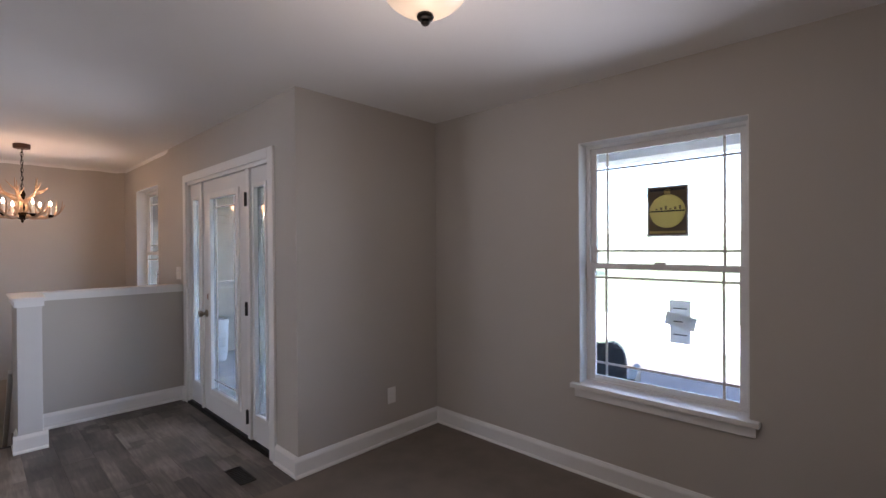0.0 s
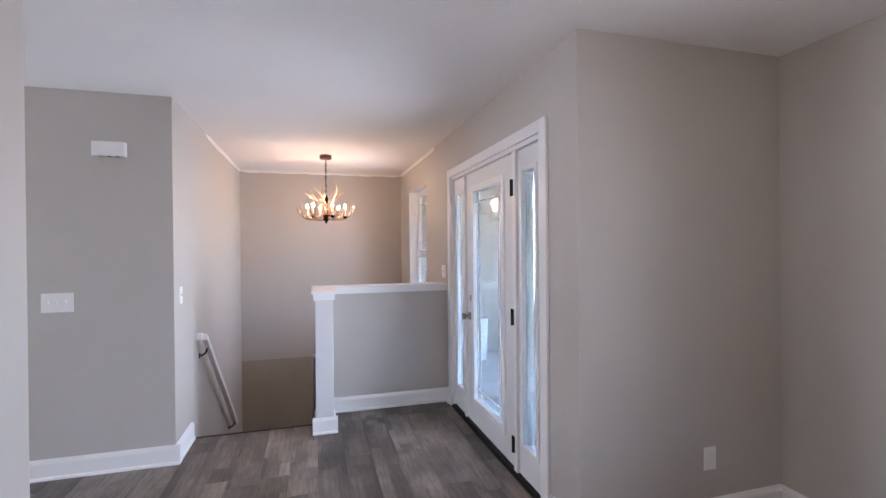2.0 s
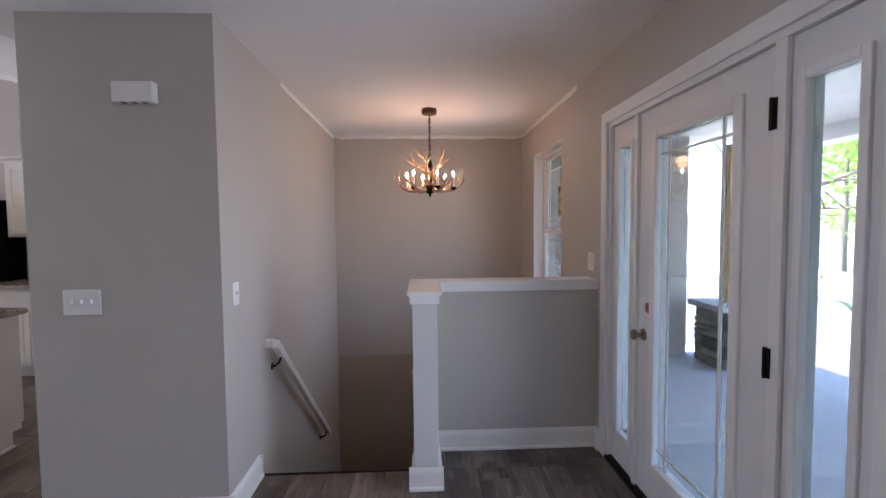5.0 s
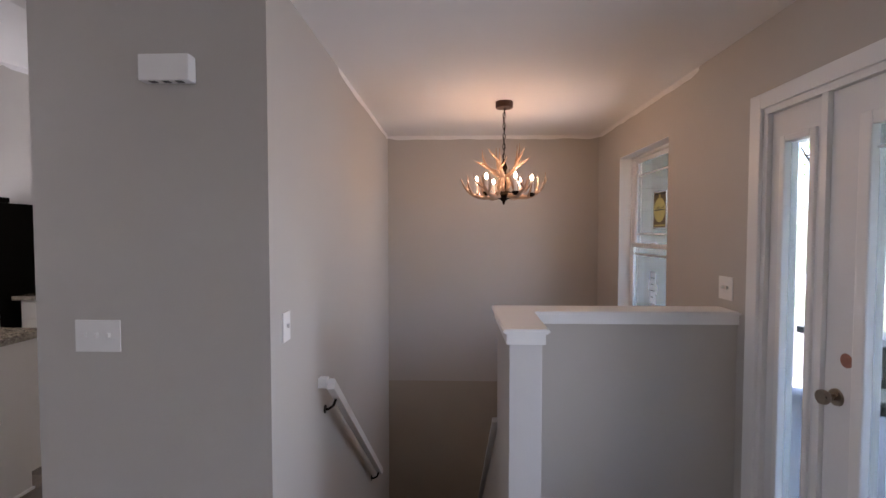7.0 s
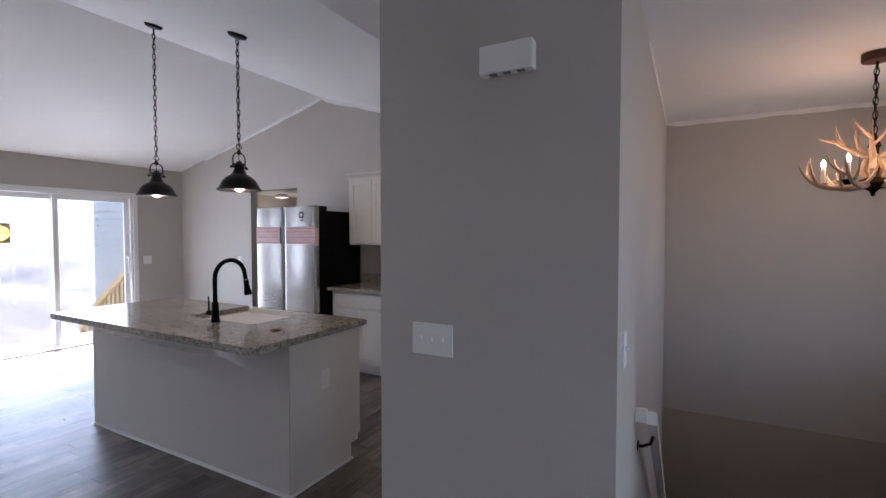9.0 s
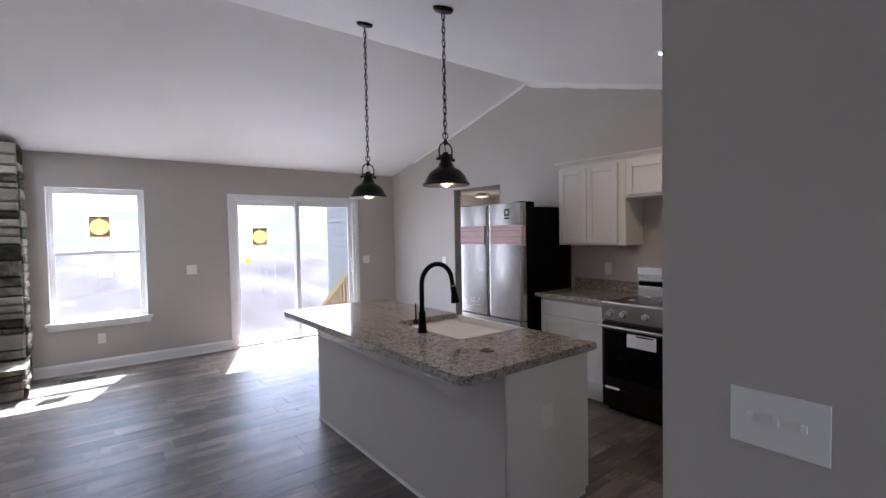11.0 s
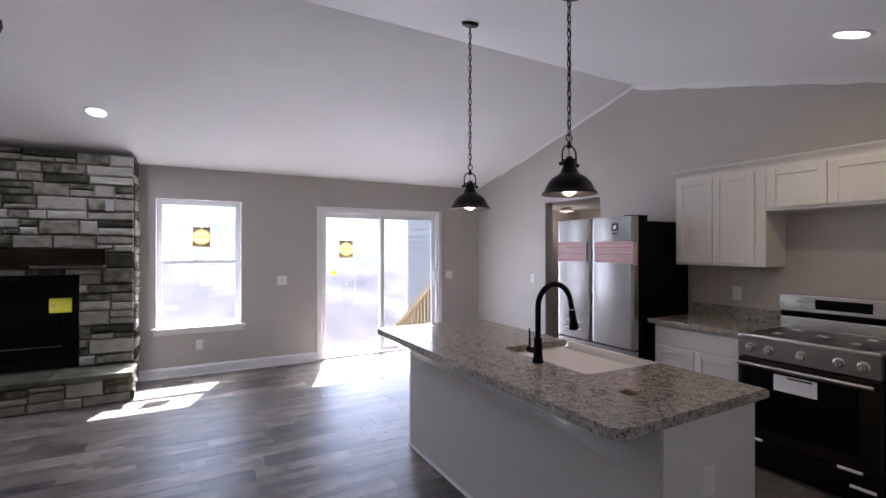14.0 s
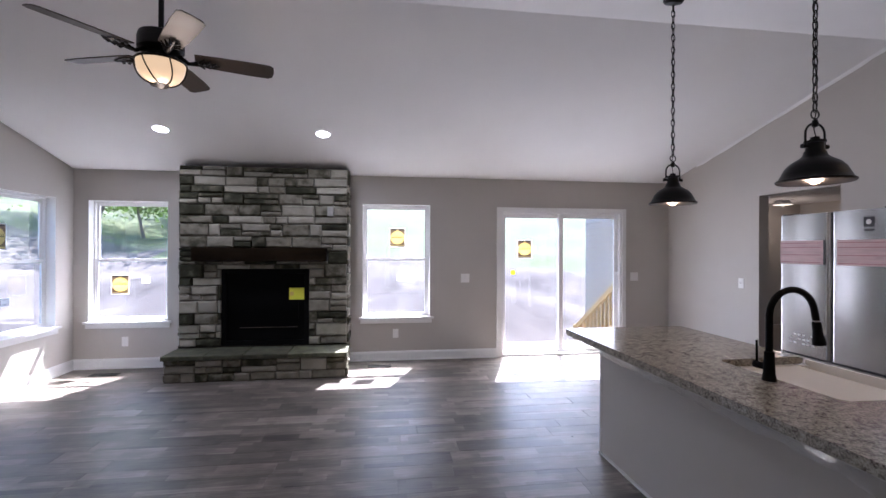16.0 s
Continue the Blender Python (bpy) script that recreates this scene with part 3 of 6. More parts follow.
stairs = thing("stairs", "bare wooden stairs that go down beside the entry", "stairs", kind="structure")
for i in range(10):
    x = -4.345 - 0.222 * (i + 1)
    z = -0.193 * (i + 1)
    part("tread", boxes((x - 0.02, x + 0.247, PILLAR_Y1 + 0.02, 0.39, z - 0.03, z), bevel=0.004), SUBFLOOR, stairs)
    part("riser", boxes((x - 0.002, x + 0.014, PILLAR_Y1 + 0.02, 0.39, z - 0.193, z - 0.031)), SUBFLOOR, stairs)
part("skirt_board", prism(bmesh.new(), [(-4.345, PILLAR_Y1), (-4.36, PILLAR_Y1), (-4.36, PILLAR_Y1 + 0.018), (-4.345, PILLAR_Y1 + 0.018)], -0.19, 0.12), TRIM, stairs)


def handrail():
    rail_ob = thing("handrail", "white wooden handrail on dark brackets on the stair wall", "handrail")
    a, b = Vector((-4.515, -0.455, 0.735)), Vector((-5.95, -0.455, -0.475))
    d = (b - a).normalized()
    up = Vector((0, 1, 0)).cross(d) * -1
    if up.z < 0:
        up = -up
    bm = bmesh.new()
    sec = [(-0.019, -0.028), (0.019, -0.028), (0.019, 0.018), (0.012, 0.028), (-0.012, 0.028), (-0.019, 0.018)]
    ends = [[bm.verts.new(p + Vector((0, s, 0)) + up * h) for s, h in sec] for p in (a, b)]
    for i in range(6):
        bm.faces.new((ends[0][i], ends[0][(i + 1) % 6], ends[1][(i + 1) % 6], ends[1][i]))
    bm.faces.new(ends[0])
    bm.faces.new(ends[1][::-1])
    part("rail", bm, TRIM, rail_ob)
    part("return", boxes((a.x - 0.03, a.x + 0.02, -0.519, -0.474, a.z - 0.02, a.z + 0.028), bevel=0.004), TRIM, rail_ob)
    for f in (0.07, 0.95):
        p = a.lerp(b, f)
        bm = tube(bmesh.new(), [p - up * 0.03, p - up * 0.045 + Vector((0, -0.01, -0.02)), Vector((p.x, -0.50, p.z - 0.085)), Vector((p.x, -0.517, p.z - 0.085))], 0.007)
        lathe(bm, [(0.0, -0.519), (0.022, -0.519), (0.022, -0.514), (0.0, -0.512)], (p.x, 0, p.z - 0.085), 14, "y")
        part("bracket", bm, BRONZE, rail_ob, "dark metal bracket", True)


handrail()


# ---- windows and doors ----
def ring(bm, x0, x1, z0, z1, wide, y0, y1, bevel=0.003):
    box(bm, x0, x0 + wide, y0, y1, z0, z1, bevel)
    box(bm, x1 - wide, x1, y0, y1, z0, z1, bevel)
    box(bm, x0 + wide, x1 - wide, y0, y1, z0, z0 + wide, bevel)
    box(bm, x0 + wide, x1 - wide, y0, y1, z1 - wide, z1, bevel)
    return bm


def pane(parent, x0, x1, z0, z1, y):
    ob = part("pane", boxes((x0, x1, y, y + 0.005, z0, z1)), GLASS, parent)
    ob.visible_shadow = False
    return ob


def window(name, at, turn, w, z0, z1, mid, prairie, label):
    """A double-hung window in a drywall opening; x runs along the wall, y outwards."""
    win = thing(name, label, "window", at=at, kind="structure", turn=turn)
    part("jamb", ring(bmesh.new(), 0.0, w, z0, z1, 0.005, 0.0025, 0.098, 0.0), TRIM, win)
    part("window_frame", ring(bmesh.new(), 0.005, w - 0.005, z0 + 0.005, z1 - 0.005, 0.024, 0.098, 0.155), VINYL, win)
    for nm, lo, hi, y in (("lower_sash", z0 + 0.029, mid + 0.018, 0.102), ("upper_sash", mid - 0.018, z1 - 0.027, 0.128)):
        a, b = 0.027, w - 0.027
        sash = part(nm, ring(bmesh.new(), a, b, lo, hi, 0.033, y, y + 0.025), VINYL, win)
        pane(sash, a + 0.031, b - 0.031, lo + 0.031, hi - 0.031, y + 0.011)
        if prairie:
            rows = [(a + 0.033 + d, a + 0.045 + d, y + 0.003, y + 0.0095, lo + 0.033, hi - 0.033) for d in (0.066, b - a - 0.078 - 0.066)]
            top_gap = 0.1 if nm == "upper_sash" else 0.052
            rows += [(a + 0.033, b - 0.033, y + 0.002, y + 0.0085, zz, zz + 0.012) for zz in (lo + 0.033 + 0.075, hi - 0.043 - top_gap)]
            for r in rows:
                part("grille", boxes(r), GRILLE, sash, "slim metal grille bar")
    part("sash_lock", boxes((w / 2 - 0.03, w / 2 + 0.03, 0.104, 0.126, mid + 0.018, mid + 0.03), bevel=0.003), VINYL, win)
    part("window_sill", boxes((-0.045, w + 0.045, -0.042, 0.100, z0 - 0.010, z0 + 0.018), bevel=0.004), TRIM, win, "white wooden sill board")
    part("apron", boxes((-0.025, w + 0.025, -0.016, -0.0005, z0 - 0.066, z0 - 0.010), bevel=0.003), TRIM, win)
    return win


window("window_1", (WIN_A[0], NOOK_Y, 0), 0, WIN_A[1] - WIN_A[0], WIN_A[2], WIN_A[3], 1.31, True, "white double-hung window with prairie grilles and stickers")
window("window_2", (WIN_S[0], ENTRY_Y, 0), 0, WIN_S[1] - WIN_S[0], WIN_S[2], WIN_S[3], 1.38, True, "white double-hung window with grilles above the stairwell")
window("window_3", (WIN_B[1], BACK_Y, 0), 180, WIN_B[1] - WIN_B[0], WIN_B[2], WIN_B[3], 1.355, False, "white double-hung window beside the stone fireplace")
window("window_4", (WIN_C[1], BACK_Y, 0), 180, WIN_C[1] - WIN_C[0], WIN_C[2], WIN_C[3], 1.345, False, "white double-hung window in the room's back corner")
window("window_5", (LEFT_X, WIN_D[1], 0), -90, WIN_D[1] - WIN_D[0], WIN_D[2], WIN_D[3], 1.345, False, "white double-hung window in the side wall")


def holed_sheet(w, h, rad, thick=0.0012, seg=40):
    """A thin upright sheet with a round hole."""
    bm = bmesh.new()
    loops = []
    for y in (0.0, thick):
        inner, outer = [], []
        for i in range(seg):
            c, q = math.cos(2 * math.pi * i / seg + math.pi / 4), math.sin(2 * math.pi * i / seg + math.pi / 4)
            k = 1 / max(abs(c), abs(q))
            inner.append(bm.verts.new((rad * c, y, rad * q)))
            outer.append(bm.verts.new((c * k * w / 2, y, q * k * h / 2)))
        loops.append((inner, outer))
    (ai, ao), (bi, bo) = loops
    for i in range(seg):
        j = (i + 1) % seg
        bm.faces.new((ai[i], ai[j], ao[j], ao[i]))
        bm.faces.new((bi[i], bo[i], bo[j], bi[j]))
        bm.faces.new((ao[i], ao[j], bo[j], bo[i]))
        bm.faces.new((ai[j], ai[i], bi[i], bi[j]))
    return bm


def sticker(at, turn, w, h):
    """A maker's sticker on a pane: a dark sheet with a yellow disc and plain bars."""
    s = thing("window_sticker", "dark square maker's sticker with a yellow disc on glass", "sticker", "stickers on the panes", at, turn=turn)
    part("backing", holed_sheet(w, h, min(w, h) * 0.45), SHEET_DARK, s)
    part("border", ring(bmesh.new(), -w / 2 - 0.006, w / 2 + 0.006, -h / 2 - 0.006, h / 2 + 0.006, 0.008, -0.0006, 0.0016, 0.0), SHEET_WHITE, s, "pale paper border")
    part("disc", lathe(bmesh.new(), [(0.0, -0.002), (min(w, h) * 0.46, -0.002), (min(w, h) * 0.46, -0.0002)], seg=36, axis="y"), SHEET_YELLOW, s, "yellow disc")
    part("stripe", boxes((-w * 0.44, w * 0.44, -0.0032, -0.0021, -0.004, 0.004)), INK, s)
    part("mark", boxes(*((-w * 0.3 + i * w * 0.12, -w * 0.3 + i * w * 0.12 + w * 0.055, -0.0032, -0.0021, 0.008, 0.008 + h * (0.03 + 0.025 * (i % 3))) for i in range(6))), SHEET_DARK, s)
    part("tab", boxes((-w * 0.08, w * 0.08, -0.0012, -0.0002, h * 0.36, h * 0.47)), SHEET_YELLOW, s)
    for z in (0.42, -0.46):
        part("strip", boxes((-w * 0.46, w * 0.46, -0.0012, -0.0002, h * z, h * (z + 0.05))), SHEET_YELLOW if z < 0 else INK, s)
    return s


def paper_label(at, turn, w, h, lines=3, tilt_sheet=False):
    s = thing("pane_label", "small white printed paper label stuck on glass", "label", "paper labels on the panes", at, turn=turn)
    part("sheet", boxes((-w / 2, w / 2, 0, 0.0012, -h / 2, h / 2)), SHEET_WHITE, s)
    if tilt_sheet:
        bm = boxes((-w * 0.75, w * 0.75, 0.0014, 0.0024, -h * 0.13, h * 0.17))
        bmesh.ops.rotate(bm, verts=bm.verts, cent=(0, 0, 0), matrix=Matrix.Rotation(radians(12), 3, "Y"))
        part("under_sheet", bm, SHEET_WHITE, s)
    for i in range(lines):
        z = h * (0.32 - 0.62 * i / max(1, lines - 1))
        part("line", boxes((-w * 0.34, w * (0.34 - 0.2 * (i % 2)), -0.001, -0.0002, z - min(h * 0.03, 0.003), z + min(h * 0.03, 0.003))), INK, s)
    return s


sticker((-0.651, NOOK_Y + 0.137, 1.637), 0, 0.212, 0.28)
paper_label((-0.577, NOOK_Y + 0.111, 1.004), 0, 0.105, 0.24, 3, True)
sticker((-5.80, ENTRY_Y + 0.137, 1.66), 0, 0.205, 0.27)
paper_label((-5.84, ENTRY_Y + 0.111, 1.06), 0, 0.10, 0.24, 4, True)
sticker((-2.90, BACK_Y - 0.137, 1.655), 180, 0.20, 0.25)
paper_label((-2.945, BACK_Y - 0.111, 1.10), 180, 0.11, 0.07, 2)
sticker((0.60, BACK_Y - 0.111, 1.035), 180, 0.20, 0.235)
paper_label((0.30, BACK_Y - 0.111, 1.09), 180, 0.10, 0.075, 2)
sticker((-4.70, BACK_Y - 0.082, 1.505), 180, 0.20, 0.25)
sticker((LEFT_X + 0.137, -6.50, 1.61), -90, 0.20, 0.26)
paper_label((LEFT_X + 0.111, -6.56, 0.93), -90, 0.11, 0.08, 2)
dot = thing("round_tag", "small round yellow tag stuck on the sliding door", "tag", at=(-4.53, BACK_Y - 0.082, 1.17), turn=180)
part("disc", lathe(bmesh.new(), [(0.0, -0.001), (0.032, -0.001), (0.032, 0.0)], seg=24, axis="y"), SHEET_LEMON, dot)


def sliding_door():
    w, h = SLIDER[1] - SLIDER[0], SLIDER[3]
    d = thing("door_2", "white sliding glass patio door with stickers", "sliding door", at=(SLIDER[1], BACK_Y, 0), kind="structure", turn=180)
    bm = bmesh.new()
    for r in ((-0.06, 0.002, -0.016, -0.0005, 0, h + 0.045), (w - 0.002, w + 0.06, -0.016, -0.0005, 0, h + 0.045), (0.002, w - 0.002, -0.016, -0.0005, h - 0.012, h + 0.045)):
        box(bm, *r, bevel=0.004)
    part("casing", bm, TRIM, d)
    part("door_frame", ring(bmesh.new(), 0.002, w - 0.002, 0.0, h - 0.002, 0.03, 0.0, 0.15), VINYL, d)
    for nm, a, b, y in (("fixed_panel", 0.032, w / 2 + 0.03, 0.1), ("sliding_panel", w / 2 - 0.03, w - 0.032, 0.05)):
        p = part(nm, ring(bmesh.new(), a, b, 0.032, h - 0.032, 0.06, y, y + 0.04), VINYL, d)
        pane(p, a + 0.058, b - 0.058, 0.09, h - 0.09, y + 0.018)
    bm = tube(bmesh.new(), [(w - 0.06, 0.05, 0.93), (w - 0.06, 0.012, 0.95), (w - 0.065, 0.005, 1.05), (w - 0.06, 0.012, 1.15), (w - 0.06, 0.05, 1.17)], 0.011)
    part("handle", bm, VINYL, d, "white pull handle", True)


sliding_door()


def lite(parent, slab_y, x0, x1, z0, z1, prairie, wide=0.03):
    """A glazed opening in a door leaf with its raised moulding."""
    part("lite_moulding", ring(bmesh.new(), x0, x1, z0, z1, wide, slab_y - 0.012, slab_y + 0.055, 0.006), TRIM, parent)
    pane(parent, x0 + wide - 0.002, x1 - wide + 0.002, z0 + wide - 0.002, z1 - wide + 0.002, slab_y + 0.018)
    if prairie:
        g = wide + 0.072
        for r in ((x0 + g, x0 + g + 0.015, z0 + wide, z1 - wide), (x1 - g - 0.015, x1 - g, z0 + wide, z1 - wide), (x0 + wide, x1 - wide, z0 + g, z0 + g + 0.01), (x0 + wide, x1 - wide, z1 - g - 0.01, z1 - g)):
            part("grille", boxes((r[0], r[1], slab_y + 0.010, slab_y + 0.017, r[2], r[3])), GRILLE, parent, "slim metal grille bar")


def leaf_slab(x0, x1, z0, z1, hx0, hx1, hz0, hz1, y0, y1):
    return boxes((x0, hx0, y0, y1, z0, z1), (hx1, x1, y0, y1, z0, z1), (hx0, hx1, y0, y1, z0, hz0), (hx0, hx1, y0, y1, hz1, z1))


def entry_door():
    y = ENTRY_Y
    d = thing("door_1", "white entry door with long glass and two sidelights", "front door", kind="structure")
    bm = bmesh.new()
    for r in ((-4.505, -4.43, y - 0.018, y - 0.0005, 0, 2.122), (-2.76, -2.68, y - 0.018, y - 0.0005, 0, 2.122), (-4.43, -2.76, y - 0.018, y - 0.0005, 2.052, 2.122)):
        box(bm, *r, bevel=0.004)
    part("casing", bm, TRIM, d)
    part("jamb", boxes((-4.438, -4.405, y, y + 0.13, 0, 2.055), (-2.785, -2.752, y, y + 0.13, 0, 2.055), (-4.405, -2.785, y, y + 0.13, 2.025, 2.055), (-4.105, -4.075, y + 0.004, y + 0.13, 0.03, 2.025), (-3.145, -3.098, y + 0.004, y + 0.13, 0.03, 2.025)), TRIM, d)
    part("threshold", boxes((-4.44, -2.752, y - 0.012, y + 0.12, -0.006, 0.018), (-4.40, -2.79, y - 0.004, y + 0.02, 0.018, 0.03)), BRONZE, d, "dark unfinished threshold")
    ly = y + 0.022
    left = part("sidelight", leaf_slab(-4.402, -4.108, 0.03, 2.022, -4.325, -4.155, 0.215, 1.895, ly, ly + 0.044), DOOR, d)
    lite(left, ly, -4.34, -4.14, 0.20, 1.91, False)
    right = part("sidelight", leaf_slab(-3.095, -2.788, 0.03, 2.022, -3.05, -2.85, 0.215, 1.895, ly, ly + 0.044), DOOR, d)
    lite(right, ly, -3.065, -2.835, 0.20, 1.91, False)
    leaf = part("door_leaf", leaf_slab(-4.072, -3.148, 0.032, 2.022, -3.925, -3.32, 0.20, 1.895, ly, ly + 0.044), DOOR, d)
    lite(leaf, ly, -3.945, -3.30, 0.185, 1.91, True, 0.05)
    kx, kz = -4.015, 0.872
    bm = lathe(bmesh.new(), [(0.0, ly), (0.033, ly), (0.031, ly - 0.008), (0.012, ly - 0.012), (0.012, ly - 0.03), (0.024, ly - 0.038), (0.029, ly - 0.05), (0.026, ly - 0.062), (0.0, ly - 0.067)], (kx, 0, kz), 20, "y")
    part("door_knob", bm, NICKEL, leaf, "aged nickel round knob", True)
    bm = lathe(bmesh.new(), [(0.0, ly - 0.001), (0.027, ly - 0.001), (0.027, ly + 0.001)], (-3.978, 0, 1.02), 20, "y")
    part("deadbolt_bore", bm, surface("raw_bore", (0.30, 0.14, 0.10), 0.9, 0.3, 20, 90, 0.2), leaf, "open bore for a missing deadbolt")
    for z in (0.19, 0.99, 1.80):
        bm = boxes((-3.160, -3.130, y - 0.002, y + 0.006, z - 0.05, z + 0.05))
        lathe(bm, [(0.006, z - 0.052), (0.006, z + 0.052)], (-3.147, y - 0.004, 0), 10)
        part("hinge", bm, BRONZE, leaf, "dark bronze butt hinge")


entry_door()


sky_opening("stairwell_window_daylight", WIN_S[0] + 0.08, WIN_S[1] - 0.08, ENTRY_Y + 0.06, WIN_S[2] + 0.08, WIN_S[3] - 0.08, 0.32)
sky_opening("front_door_daylight", -3.88, -3.33, ENTRY_Y + 0.006, 0.25, 1.85, 0.42)
sky_opening("dining_window_daylight", WIN_A[0] + 0.08, WIN_A[1] - 0.08, NOOK_Y + 0.06, WIN_A[2] + 0.08, WIN_A[3] - 0.08, 0.58)
sky_opening("patio_door_daylight", SLIDER[0] + 0.1, SLIDER[1] - 0.1, BACK_Y - 0.02, 0.1, SLIDER[3] - 0.1, 1.8, 180)
sky_opening("fireside_window_daylight", WIN_B[0] + 0.06, WIN_B[1] - 0.06, BACK_Y - 0.07, WIN_B[2] + 0.06, WIN_B[3] - 0.06, 0.5, 180)
sky_opening("corner_window_daylight", WIN_C[0] + 0.06, WIN_C[1] - 0.06, BACK_Y - 0.07, WIN_C[2] + 0.06, WIN_C[3] - 0.06, 0.3, 180)


# ---- plates, vents, small wall fixtures ----
def plate(at, turn, w=0.075, h=0.118, gang=1, kind="outlet", label="", face=PLATE):
    """A wall plate that faces -y before it is turned."""
    ob = thing("wall_switch" if kind == "switch" else "wall_outlet", label or ("white toggle switch plate on the grey wall" if kind == "switch" else "white duplex outlet plate low on the wall"), kind, at=at, turn=turn)
    part("plate", boxes((-w / 2, w / 2, -0.006, 0, -h / 2, h / 2), bevel=0.002), face, ob)
    for i in range(gang):
        x = (i - (gang - 1) / 2) * 0.046
        if kind == "switch":
            bm = boxes((x - 0.005, x + 0.005, -0.018, -0.005, -0.004, 0.012), bevel=0.0015)
            part("toggle", bm, PLATE, ob)
        else:
            for z in (0.021, -0.021):
                part("socket", boxes((x - 0.016, x + 0.016, -0.008, -0.005, z - 0.014, z + 0.014), bevel=0.002), PAPER if face is PLATE else face, ob)
    return ob


plate((PILLAR_X, -1.172, 1.103), 90, 0.172, 0.12, 3, "switch", "white triple toggle switch plate on the grey pillar")
plate((-4.09, PILLAR_Y1, 1.11), 180, kind="switch", label="white single switch plate beside the stairs")
plate((-4.69, ENTRY_Y, 1.20), 0, 0.118, 0.12, 2, "switch", "white double switch plate beside the front door")
plate((NOOK_X, 2.334, 0.333), 90, label="white outlet plate above the baseboard")
plate((-2.875, BACK_Y, 0.36), 180)
plate((0.485, BACK_Y, 0.33), 180)
plate((-3.825, BACK_Y, 1.10), 180, 0.118, 0.12, 2, "switch", "white double switch plate on the back wall")
plate((-6.322, BACK_Y, 1.11), 180, 0.118, 0.12, 2, "switch", "white double switch plate beside the patio door")
plate((END_X, -6.07, 1.11), 90, kind="switch", label="white single switch plate beside the doorway")
plate((-4.567, -2.298, 0.605), 180, label="white outlet plate on the island's end panel")
plate((END_X, -3.42, 1.13), 90, label="white outlet plate above the kitchen counter")


def chime():
    ob = thing("door_chime", "white box-shaped door chime high on the grey pillar", "door chime", at=(PILLAR_X, -0.872, 2.078), turn=90)
    part("cover", boxes((-0.092, 0.092, -0.050, -0.001, -0.047, 0.047), bevel=0.006), PLATE, ob)
    for i in range(3):
        for j in range(3):
            x = -0.058 + i * 0.048 + j * 0.009
            part("slot", boxes((x, x + 0.005, -0.043, -0.018, -0.0485, -0.0465)), INK, ob)


chime()


def floor_vent(at, turn, l=0.30, w=0.11):
    ob = thing("floor_vent", "dark slotted metal floor register set in planks", "floor vent", "floor registers", at, turn=turn)
    part("rim", ring_flat(l, w), BRONZE, ob)
    part("well", boxes((-l / 2 + 0.012, l / 2 - 0.012, -w / 2 + 0.012, w / 2 - 0.012, 0.0005, 0.0012)), INK, ob)
    for i in range(9):
        x = -l / 2 + 0.03 + i * (l - 0.06) / 8
        part("slat", boxes((x - 0.004, x + 0.004, -w / 2 + 0.012, w / 2 - 0.012, 0.0012, 0.004)), BRONZE, ob)


def ring_flat(l, w):
    bm = bmesh.new()
    for r in ((-l / 2, l / 2, -w / 2, -w / 2 + 0.012), (-l / 2, l / 2, w / 2 - 0.012, w / 2), (-l / 2, -l / 2 + 0.012, -w / 2 + 0.012, w / 2 - 0.012), (l / 2 - 0.012, l / 2, -w / 2 + 0.012, w / 2 - 0.012)):
        box(bm, *r, 0.0005, 0.005)
    return bm


floor_vent((-2.685, 1.333, 0), 0, 0.25, 0.10)
floor_vent((0.55, -7.13, 0), 0)
floor_vent((-2.66, -7.13, 0), 0)


# ---- kitchen ----
def shaker(parent, name, y0, y1, z0, z1, x, flat=False, label=""):
    """A shaker front on a cabinet that faces +x; x is its back plane."""
    bm = bmesh.new()
    if flat:
        return part(name, box(bm, x, x + 0.019, y0, y1, z0, z1, 0.003), CABINET, parent, label)
    r = 0.057
    front = part(name, box(bm, x, x + 0.009, y0 + r - 0.002, y1 - r + 0.002, z0 + r - 0.002, z1 - r + 0.002), CABINET, parent, label)
    for nm, b in (("stile", (y0, y0 + r, z0, z1)), ("stile", (y1 - r, y1, z0, z1)), ("rail", (y0 + r, y1 - r, z0, z0 + r)), ("rail", (y0 + r, y1 - r, z1 - r, z1))):
        part(nm, boxes((x, x + 0.019, *b), bevel=0.0045), CABINET, front)
    return front


def upper_cabinet(y0, y1, z0, z1, doors, label):
    c = thing("wall_cabinet", label, "cabinet", "white wall cabinets")
    front = END_X + 0.29
    part("body", boxes((END_X, front, y0 + 0.001, y1 - 0.001, z0, z1)), CABINET, c)
    edge = 0.022
    n = len(doors)
    for i in range(n):
        a, b = doors[i]
        shaker(c, "door", a, b, z0 + edge, z1 - edge - 0.008, front)
    return c


UP_TOP = 2.135
upper_cabinet(-3.785, -3.062, 1.37, UP_TOP, [(-3.77, -3.455), (-3.45, -3.135)], "white shaker wall cabinet with two tall doors")
upper_cabinet(-3.062, -2.285, 1.79, UP_TOP, [(-3.045, -2.68), (-2.675, -2.31)], "short white shaker wall cabinet above the range")
upper_cabinet(-2.285, -1.412, 1.37, UP_TOP, [(-2.24, -1.85), (-1.845, -1.455)], "white shaker wall cabinet beside the pillar wall")
crown = thing("crown_moulding", "white crown strip along the wall cabinets' top", "moulding")
bm = bmesh.new()
prof = [(0.0, 0.0), (0.296, 0.0), (0.30, 0.012), (0.316, 0.03), (0.324, 0.042), (0.324, 0.052), (0.0, 0.052)]
ends = [[bm.verts.new((END_X + d, y, UP_TOP - 0.006 + z)) for d, z in prof] for y in (-3.815, -1.411)]
